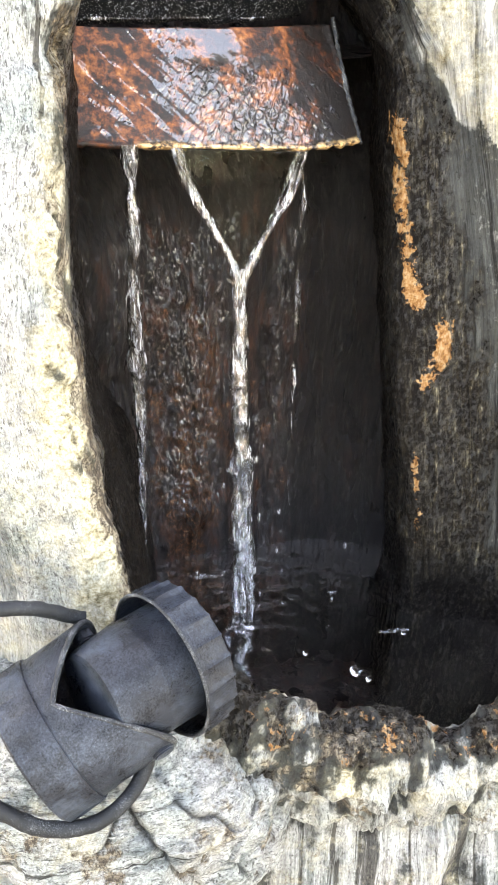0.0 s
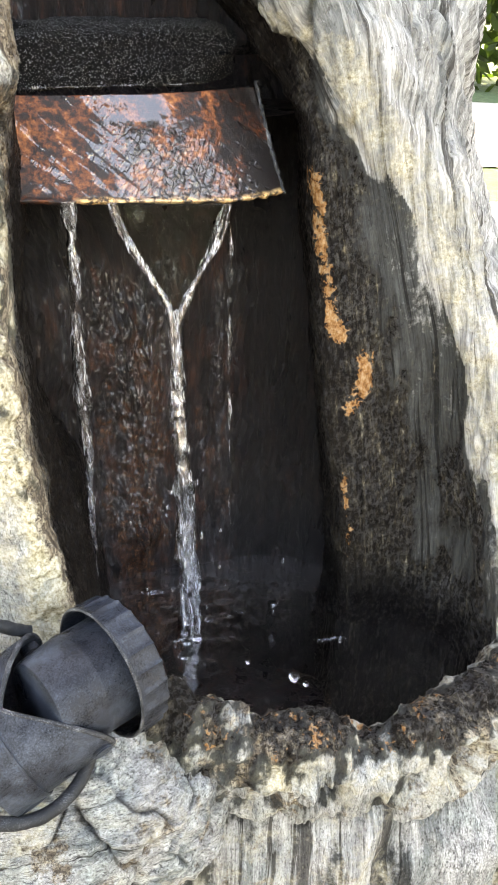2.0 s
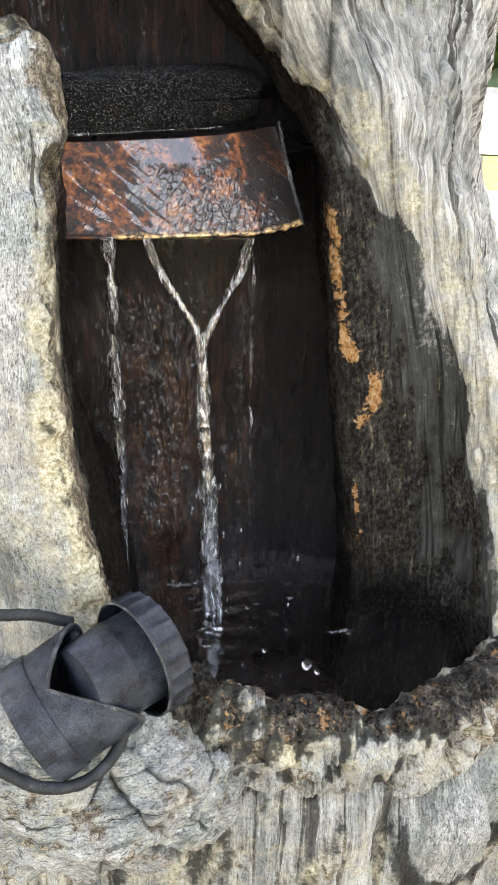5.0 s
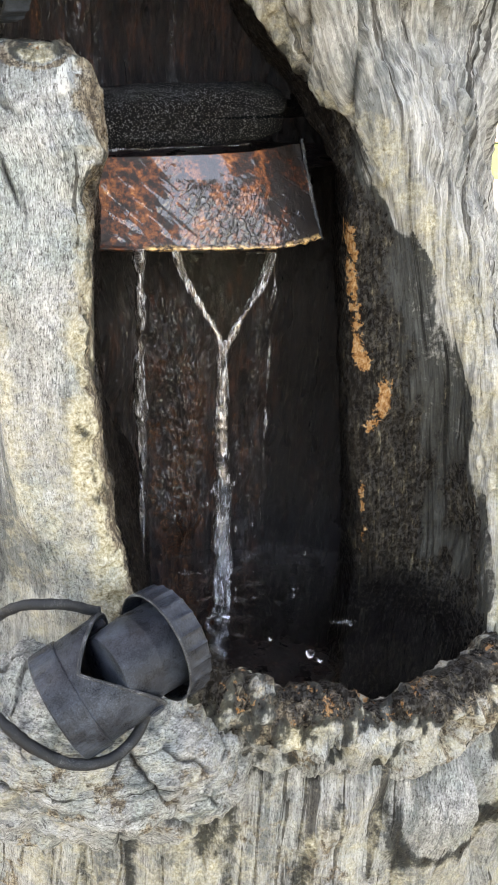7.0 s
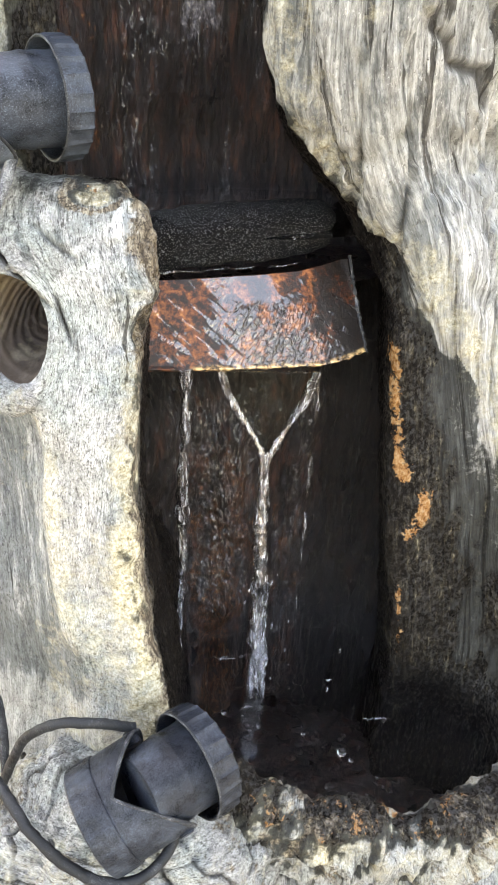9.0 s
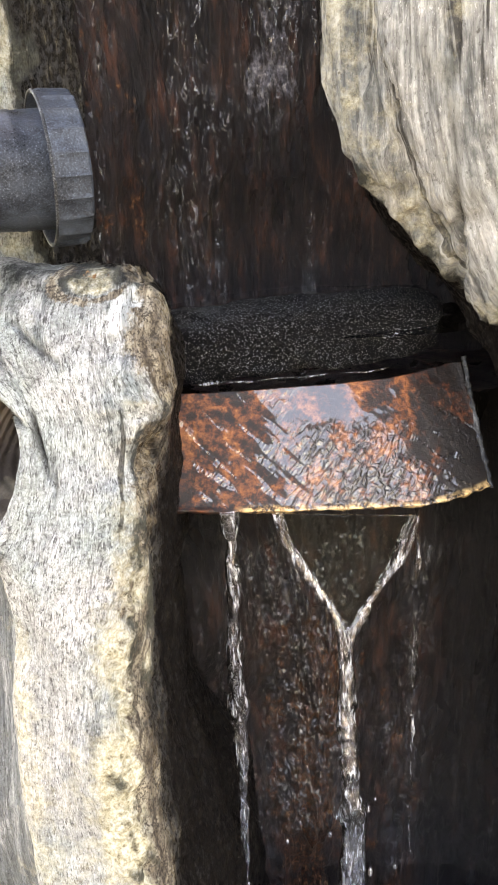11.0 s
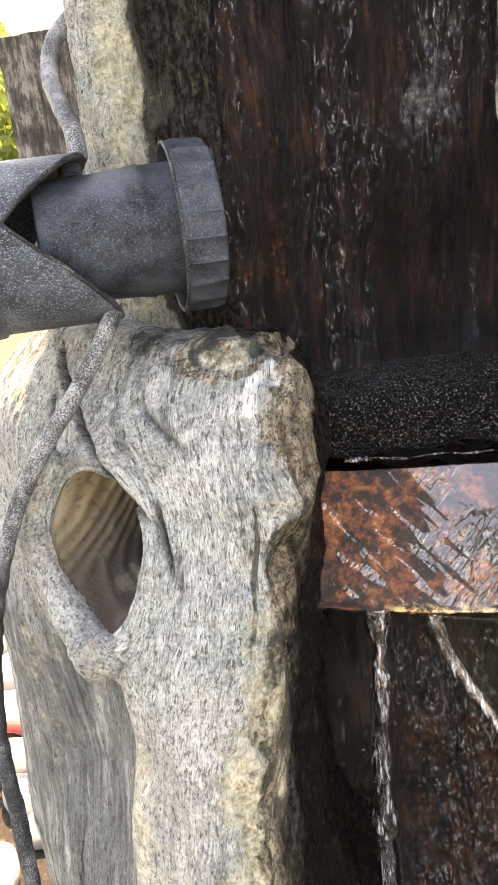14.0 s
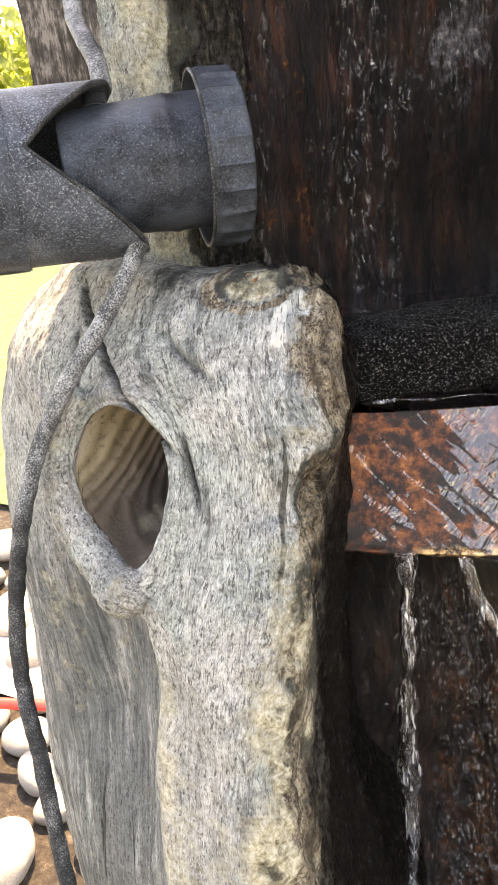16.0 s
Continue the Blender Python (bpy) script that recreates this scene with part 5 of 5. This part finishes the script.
strand("trickle", [(-0.049, 0.386, 0.812), (-0.0485, 0.384, 0.80), (-0.049, 0.3835, 0.76), (-0.0495, 0.383, 0.70), (-0.050, 0.383, 0.64), (-0.0505, 0.382, WATER_Z - 0.003)], [0.0045, 0.0024, 0.0020, 0.0028, 0.0014, 0.0010], 251, left_fall, 18, 320, 1.1)
strand("thread", [(-0.0475, 0.3845, 0.806), (-0.0478, 0.383, 0.78), (-0.0500, 0.3825, 0.74), (-0.0482, 0.382, 0.70), (-0.0515, 0.382, 0.64)], [0.0010, 0.0013, 0.0009, 0.0016, 0.0004], 257, left_fall, 14, 260, 0.9)

right_fall = thing("side_trickle", "thin broken dribble of drops off the end of the steel spout", "waterfall")
for k, (top, low, r) in enumerate(((0.800, 0.775, 0.0009), (0.757, 0.722, 0.0014), (0.712, 0.690, 0.0017), (0.684, 0.668, 0.0008), (0.650, 0.628, 0.0006))):
    strand("trickle", [(0.0205 + 0.0006 * k, 0.404, top), (0.0215 + 0.0004 * k, 0.4035, 0.5 * (top + low)), (0.0208 + 0.0009 * k, 0.403, low)], [0.0003, r, 0.0002], 411 + k, right_fall, 14, 90, 1.1)
for k, (rx, ry, half, turn) in enumerate(((-0.022, 0.412, 0.009, 0.05), (-0.010, 0.416, 0.003, 0.7), (0.083, 0.374, 0.010, 0.15), (0.030, 0.395, 0.004, -0.3), (-0.004, 0.372, 0.004, 0.4), (0.052, 0.402, 0.003, 0.1))):
    pts = [(rx + half * f, ry + half * f * turn + 0.0004 * math.sin(5 * f), WATER_Z + 0.0004) for f in (-1, -0.4, 0.2, 1)]
    strand("ripple_edge", pts, [0.0001, 0.0007, 0.0006, 0.0001], 431 + k, pool, 10, 60, 0.9)

# ---- rusty plate and foam ----
plate = thing("steel_spout", "rusty steel plate with a thin film of running water", "spout")


def plate_bend(u):
    """How far the plate bellies forward; its right end is folded back."""
    return -np.interp(u, [0, 0.16, 0.33, 0.55, 0.70, 0.79, 0.87, 1.0], [0, 0.0045, 0.0075, 0.0108, 0.0128, 0.0130, 0.0095, 0])


def build_plate():
    tl, tr = np.array([-0.075, 0.4053, 0.8505]), np.array([0.032, 0.464, 0.8495])
    bl, br = np.array([-0.069, 0.3785, 0.8130]), np.array([0.047, 0.4395, 0.8050])
    u, v = np.meshgrid(np.linspace(0, 1, 160), np.linspace(0, 1, 80))
    top = tl + (tr - tl) * u[..., None]
    bot = bl + (br - bl) * u[..., None]
    g = bot + (top - bot) * v[..., None]
    g[..., 1] += plate_bend(u + 0.06 * (v - 0.3)) * (1 - 0.12 * v)
    x, y, z = g[..., 0], g[..., 1], g[..., 2]
    n = normals(g)
    d = 0.0010 * fbm(g, (40, 40, 40), 3, 261) + 0.0009 * smooth(0.05, 0.0, v)
    d += 0.0010 * smooth(0.05, 0.0, v) * fbm(g, (260, 260, 260), 3, 263)
    g = g + n * d[..., None]
    split = 0.90 - 0.30 * v
    film = (0.80 + 0.30 * smooth(0.3, 0.5, u)) * smooth(0.02, -0.06, u - split + 0.05 * fbm(g, (90, 90, 90), 3, 265)) - 0.95 * smooth(0.52, 0.16, u) + 0.35 * smooth(0.25, 0.45, u) * smooth(0.55, 0.9, v) * smooth(0.02, -0.06, u - split)
    crust = smooth(0.050, 0.01, v + 0.03 * fbm(g, (160, 160, 160), 3, 267)) * smooth(0.18, 0.25, u)
    uv = np.stack([u * 0.13, v * 0.052], -1)
    orange = 0.45 * smooth(0.5, 0.1, u) + 0.5 * smooth(0.6, 1.0, v) - 2.0 * smooth(0.74, 0.90, u)
    ob = sheet("plate", g, RUST, plate, uv=uv, attrs={"film": film, "crust": crust, "orange": orange, "ripple": 1 - 0.9 * smooth(0.55, 0.8, v + 0.12 * fbm(g, (120, 120, 120), 2, 269)) * smooth(0.3, 0.5, u) + 1.5 * smooth(0.35, 0.55, u) * smooth(0.75, 0.5, v)})
    s = ob.modifiers.new("thickness", "SOLIDIFY")
    s.thickness, s.offset = 0.0022, -1
    # a beaded seam along the end; its pale spots are painted glints
    f = tube_grid([(0.0325, 0.4625, 0.852), (0.035, 0.459, 0.842), (0.041, 0.449, 0.822), (0.0475, 0.4375, 0.8045)], 0.0010, 12, 160)
    c = f.mean(1, keepdims=True)
    f = c + (f - c) * (1 + 0.9 * fbm(f, (420, 420, 420), 2, 271))[..., None]
    close_ends(sheet("seam", f, CABLE_LIMED, plate, "beaded end seam with pale painted glints", closed=True))


build_plate()


def build_foam():
    ob = thing("filter_foam", "black wet sponge strip lying behind the steel spout", "filter foam")
    bm = bmesh.new()
    bmesh.ops.create_cube(bm, size=1.0)
    bmesh.ops.subdivide_edges(bm, edges=bm.edges[:], cuts=70, use_grid_fill=True)
    v = np.array([tuple(w.co) for w in bm.verts]) * np.array([0.124, 0.028, 0.026])
    unit = v / np.array([0.062, 0.014, 0.013])
    v = v * (np.abs(unit).max(1) / (np.abs(unit) ** 5).sum(1) ** 0.2)[:, None]
    d = 0.0006 * fbm(v, (420, 420, 420), 3, 281) + 0.0022 * fbm(v, (60, 60, 60), 2, 283)
    c = v / (np.linalg.norm(v / np.array([3, 1, 1]), axis=1, keepdims=True) + 1e-9)
    v = v + c * d[:, None]
    for w, p in zip(bm.verts, v):
        w.co = p
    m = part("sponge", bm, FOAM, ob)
    m.matrix_local = pose(-0.036, 0.4475, 0.8635, 10, 0, 30)
    return ob


build_foam()

# whitish strands added for the bright reflection along the water's edge
for k, (x0, x1) in enumerate(((-0.066, -0.046), (-0.044, -0.018), (-0.012, 0.004))):
    pts = [(x, 0.4085 + 0.549 * (x + 0.073) + 0.88 * float(plate_bend((x + 0.075) / 0.107)) + 0.0012 * math.sin(300 * x), 0.8530) for x in np.linspace(x0, x1, 6)]
    strand("ripple_edge", pts, [0.0003, 0.0010, 0.0013, 0.0009, 0.0012, 0.0003], 290 + k, upper, 12, 120, 0.8)

# ---- pond spotlights ----


def framed(centre, axis, ear):
    """A pose with z along axis and x towards ear."""
    z = Vector(axis).normalized()
    x = (Vector(ear) - z * Vector(ear).dot(z)).normalized()
    m = Matrix((x, z.cross(x), z)).transposed().to_4x4()
    m.translation = Vector(centre)
    return m


def spotlight(name, label, ring_centre, axis, pivot, cup_axis, ear, reach_up, reach_down, vee, size, length, limed):
    """ring_centre: middle of the screw ring's rear edge; axis: where it shines; the cup turns on its own axis about the pivot."""
    ob = thing(name, label, "spotlight", "pond spotlights", place=Matrix.Translation(pivot))
    here = Matrix.Translation(-Vector(pivot))
    lamp, holder = here @ framed(ring_centre, axis, ear) @ Matrix.Scale(size, 4), here @ framed(pivot, cup_axis, ear) @ Matrix.Scale(size, 4)

    def ribbed(k, r, z, a):
        rib = max(0.0, math.cos(a * 22)) ** 3
        return (r + 0.0011 * rib if k in (2, 3, 4) else r), z

    ring = lathe([(0.0236, 0.0135), (0.0250, 0.0135), (0.0260, 0.0128), (0.0264, 0.0118), (0.0268, 0.0030), (0.0272, 0.0010), (0.0270, 0.0), (0.0260, 0.0), (0.0256, 0.002), (0.0252, 0.0098), (0.0222, 0.0100), (0.0222, 0.0102), (0.0236, 0.0104), (0.0236, 0.0135)], 160, ribbed)
    part("clamp_ring", ring, PLASTIC, ob, "ribbed screw ring").matrix_local = lamp
    body = lathe([(0.0, -length), (0.0168, -length), (0.0182, 0.0005 - length), (0.0188, 0.002 - length), (0.0207, -0.012), (0.0211, -0.0105), (0.0212, -0.0090), (0.0208, -0.0082), (0.0211, 0.004), (0.0212, 0.0100), (0.0, 0.0100)], 96)
    part("body", body, PLASTIC, ob, "tapered black plastic body").matrix_local = lamp
    glass = lathe([(0.0, 0.0108), (0.0234, 0.0108), (0.0234, 0.0118), (0.0, 0.0128)], 48)
    part("lens", glass, GLASS, ob, "clear front glass").matrix_local = lamp

    def eared(k, r, z, a):
        c = math.cos(a)
        tri = abs(c) ** 1.1
        reach = vee + ((reach_up if c > 0 else reach_down) - vee) * tri
        if k in (4, 5, 6, 7):
            z = reach + (0.0 if k in (5, 6) else -0.0009)
        return r, z

    cup = lathe([(0.0, vee - 0.0165), (0.0235, vee - 0.0165), (0.0256, vee - 0.0160), (0.0262, vee - 0.0045), (0.0266, 0.0), (0.0261, 0.0), (0.0247, 0.0), (0.0243, 0.0), (0.0241, vee - 0.0045), (0.0226, vee - 0.0135), (0.0, vee - 0.0135)], 160, eared)
    part("bracket_cup", cup, PLASTIC, ob, "mounting cup with two pivot ears").matrix_local = holder
    def notched(k, r, z, a):
        return (r - 0.0008 * (math.cos(a * 14) > 0.15) if k == 2 else r), z

    band = lathe([(0.0262, vee - 0.0180), (0.0271, vee - 0.0172), (0.0273, vee - 0.0115), (0.0273, vee - 0.0055), (0.0269, vee - 0.0045), (0.0250, vee - 0.0045), (0.0250, vee - 0.0180), (0.0262, vee - 0.0180)], 160, notched)
    part("band", band, PLASTIC, ob).matrix_local = holder
    turn = np.linspace(0, 2 * np.pi, 200, endpoint=False)
    reach = vee + (np.where(np.cos(turn) > 0, reach_up, reach_down) - vee) * np.abs(np.cos(turn)) ** 1.1
    for name_, at, r in (("limed_edge", lambda a, k: (0.0257, reach[k]), 0.0011), ("limed_edge", lambda a, k: (0.0268, 0.0), 0.0006)):
        ring_at = np.array([(at(a, k)[0] * math.cos(a), at(a, k)[0] * math.sin(a), at(a, k)[1]) for k, a in enumerate(turn)])
        w = np.linspace(0, 2 * np.pi, 10, endpoint=False)
        out = np.stack([np.cos(turn), np.sin(turn), 0 * turn], -1)
        g = ring_at[:, None] + r * (np.cos(w)[None, :, None] * out[:, None] + np.sin(w)[None, :, None] * np.array([0, 0, 1.0]))
        g = g * (1 + 0.012 * fbm(g, (300, 300, 300), 2, 331))[..., None]
        g = np.concatenate([g, g[:1]])
        e = sheet(name_, g, CABLE_LIMED, ob, "lime-whitened edge", closed=True)
        e.matrix_local = holder if r > 0.001 else lamp
    for s in (1, -1):
        bm = bmesh.new()
        bmesh.ops.create_cone(bm, cap_ends=True, segments=24, radius1=0.0040, radius2=0.0034, depth=0.0075)
        bmesh.ops.bevel(bm, geom=[e for e in bm.edges if e.calc_face_angle(0) > 1], offset=0.0006, segments=2, affect="EDGES")
        p = part("pivot_screw", bm, PLASTIC, ob)
        p.matrix_local = holder @ Matrix.Translation((s * 0.0240, 0, (reach_up if s > 0 else reach_down) - 0.0045)) @ pose(0, 0, 0, 0, 90, 0)
    for child in ob.children:
        if not child.name.startswith(("lens", "limed")):
            lime = child.data.attributes.new("lime", "FLOAT", "POINT")
            amount = {"br": 0.90, "ba": 0.84, "pi": 0.8, "cl": 0.74, "bo": 0.75}[child.name[:2]] * limed
            lime.data.foreach_set("value", np.full(len(child.data.vertices), amount))
    return ob


spotlight("pond_spotlight", "black plastic pond spotlight tilted on the burl beside the water", (-0.0268, 0.2580, 0.6645), (0.728, 0.685, -0.035), (-0.0420, 0.2492, 0.6605), (0.83, 0.50, 0.38), (-0.0377, 0.0319, 0.0137), 0.0050, 0.0085, -0.0150, 1.0, 0.0275, 0.67)
spotlight("pond_spotlight", "lime-crusted black pond spotlight lying on the broken limb", (-0.1153, 0.3990, 0.9350), (0.785, 0.62, -0.005), (-0.1340, 0.3830, 0.9352), (0.75, 0.66, -0.015), (-0.30, 0.27, 0.91), 0.0005, 0.0035, -0.0280, 0.97, 0.043, 0.93)


def cable(name, label, points, radius, mat):
    g = tube_grid(points, radius, 20, 240)
    g = g + 0.0004 * fbm(g, (300, 300, 300), 2, 333)[..., None]
    ob = close_ends(sheet(name, g, mat, None, "", None, {"lime": smooth(0.78, 0.90, g[..., 2])}, closed=True))
    return tagged(ob, label, "cable")


cable("power_cable", "black rubber cable looping over the burl from the spotlight", [(-0.026, 0.246, 0.652), (-0.028, 0.238, 0.645), (-0.033, 0.226, 0.639), (-0.043, 0.216, 0.637), (-0.058, 0.213, 0.637), (-0.074, 0.214, 0.645), (-0.093, 0.221, 0.658), (-0.114, 0.24, 0.662), (-0.14, 0.26, 0.65), (-0.17, 0.27, 0.60)], 0.0026, CABLE)
cable("power_cable", "black rubber cable running behind the spotlight over the limb foot", [(-0.055, 0.268, 0.676), (-0.070, 0.258, 0.690), (-0.086, 0.256, 0.690), (-0.103, 0.258, 0.676), (-0.116, 0.262, 0.648), (-0.126, 0.262, 0.622), (-0.15, 0.26, 0.59)], 0.0025, CABLE)
cable("power_cable", "lime-spotted cable hanging down the grey limb", [(-0.124, 0.373, 0.915), (-0.125, 0.366, 0.908), (-0.130, 0.356, 0.895), (-0.138, 0.347, 0.881), (-0.148, 0.339, 0.862), (-0.153, 0.331, 0.843), (-0.160, 0.326, 0.815), (-0.160, 0.318, 0.783), (-0.152, 0.310, 0.758), (-0.146, 0.303, 0.73), (-0.142, 0.299, 0.71), (-0.138, 0.295, 0.68), (-0.13, 0.285, 0.65), (-0.125, 0.27, 0.62)], 0.0027, CABLE_LIMED)
cable("power_cable", "pale limed cable rising from the upper spotlight", [(-0.148, 0.400, 0.958), (-0.152, 0.405, 0.966), (-0.160, 0.412, 0.974), (-0.172, 0.424, 0.984), (-0.176, 0.434, 0.996), (-0.170, 0.446, 1.008), (-0.16, 0.46, 1.02), (-0.155, 0.48, 1.05)], 0.0031, CABLE_PALE)

# ---- ground and distance ----


def flat_patch(name, x0, x1, y0, y1, z, mat, label, n=2):
    x, y = np.meshgrid(np.linspace(x0, x1, n), np.linspace(y0, y1, n))
    g = np.stack([x, y, np.full_like(x, z)], -1)
    return tagged(sheet(name, g, mat), label, name.replace("_", " "), kind="structure")


flat_patch("ground", -400, 400, -400, 400, 0.0, SOIL, "dark mulched soil round the stump")
flat_patch("lawn", -60, 60, 3.55, 300, 0.012, GRASS, "sunlit green lawn behind the stump")
flat_patch("pavement", -1.2, 40, 0.95, 3.55, 0.02, PAVING, "pale sunlit paving beside the bed")
flat_patch("road", 0.2, 60, 4.25, 6.45, 0.02, PAVING, "pale sunlit path across the lawn")
flat_patch("lawn", -60, -1.0, 1.55, 3.56, 0.016, GRASS, "sunlit green lawn beyond the cobbles")


def leaf_bank(name, label, x0, x1, y0, y1, h, count, size, mat, seed):
    rng = np.random.default_rng(seed)
    p = np.stack([rng.uniform(x0, x1, count), rng.uniform(y0, y1, count), h * rng.uniform(0, 1, count) ** 0.8], -1)
    p[:, 2] *= 0.8 + 0.3 * vnoise(p * np.array([0.7, 0.7, 0]), seed)
    a = rng.normal(size=(count, 3))
    a /= np.linalg.norm(a, axis=1, keepdims=True)
    b = np.cross(a, rng.normal(size=(count, 3)))
    b /= np.linalg.norm(b, axis=1, keepdims=True)
    s = size * rng.uniform(0.6, 1.4, count)[:, None]
    v = np.stack([p - a * s, p + b * s * 0.45, p + a * s, p - b * s * 0.45], 1).reshape(-1, 3)
    return tagged(link_mesh(name, v, np.arange(4 * count).reshape(-1, 4).tolist(), mat, flat=True), label, "hedge", kind="stuff")


leaf_bank("hedge", "dark green clipped hedge at the far edge of the lawn", 0.5, 9, 7.0, 8.2, 2.6, 16000, 0.09, LEAF, 301)
leaf_bank("hedge", "sunlit yellow-green shrubs beyond the lawn", -9, -2.2, 6.0, 7.5, 2.4, 14000, 0.09, LEAF_PALE, 302)

rng = random.Random(5)


def cobble_mesh(seed):
    bm = bmesh.new()
    bmesh.ops.create_icosphere(bm, subdivisions=4, radius=1.0)
    v = np.array([tuple(w.co) for w in bm.verts])
    v = v * (1 + 0.16 * fbm(v, (0.9, 0.9, 0.9), 2, seed))[:, None] * np.array([1.0, 0.78, 0.55])
    for w, p in zip(bm.verts, v):
        w.co = p
    return bm


SHAPES = []
for k in range(4):
    ob = part("cobble", cobble_mesh(400 + k), COBBLE, None)
    tagged(ob, "smooth pale river cobble lying on dark mulch", "stone", "cobbles beside the stump")
    SHAPES.append(ob)
spots = []
for _ in range(900):
    x, y = rng.uniform(-1.35, -0.42), rng.uniform(0.35, 1.5)
    s = rng.uniform(0.04, 0.062)
    if x > -0.5 and y < 0.75:
        continue
    if all(math.hypot(x - a, y - b) > (s + c) * 0.86 for a, b, c in spots):
        spots.append((x, y, s))
for k, (x, y, s) in enumerate(spots):
    m = pose(x, y, s * 0.42, rng.uniform(-12, 12), rng.uniform(-12, 12), rng.uniform(0, 360)) @ Matrix.Scale(s, 4)
    if k < 4:
        SHAPES[k].matrix_basis = m
    else:
        copy_thing(SHAPES[k % 4], m).matrix_basis = m
ob = close_ends(sheet("garden_hose", tube_grid([(-1.6, 0.70, 0.10), (-1.15, 0.80, 0.10), (-0.8, 0.88, 0.105), (-0.5, 1.0, 0.09), (-0.2, 1.2, 0.03)], 0.009, 14, 90), HOSE, closed=True))
tagged(ob, "red rubber garden hose lying across the cobbles", "garden hose")


def bubble(x, y, r):
    bm = bmesh.new()
    bmesh.ops.create_uvsphere(bm, u_segments=20, v_segments=12, radius=r)
    ob = part("bubble", bm, POOL, None)
    ob.matrix_basis = pose(x, y, WATER_Z + r * 0.15) @ Matrix.Diagonal((1, 1, 0.6, 1))
    return tagged(ob, "clear air bubble floating on the black basin water", "bubble", "bubbles on the water")


rng = random.Random(11)
for bx, by, br in ((0.060, 0.345, 0.0030), (0.066, 0.340, 0.0016), (0.035, 0.356, 0.0014), (-0.018, 0.366, 0.0018), (0.024, 0.392, 0.0012), (0.088, 0.372, 0.0012)):
    bubble(bx, by, br)


def drop(x, y, z, r):
    bm = bmesh.new()
    bmesh.ops.create_uvsphere(bm, u_segments=14, v_segments=10, radius=r)
    ob = part("droplet", bm, FALL, falls)
    ob.matrix_basis = pose(x, y, z) @ Matrix.Diagonal((1, 1, rng.uniform(1.2, 2.6), 1))


for k in range(16):
    z = rng.uniform(WATER_Z + 0.004, 0.73)
    spread = 0.006 + 0.014 * (0.74 - z) / 0.17
    drop(rng.gauss(0.0, spread), 0.386 + rng.gauss(0, 0.004), z, rng.uniform(0.0004, 0.0011))
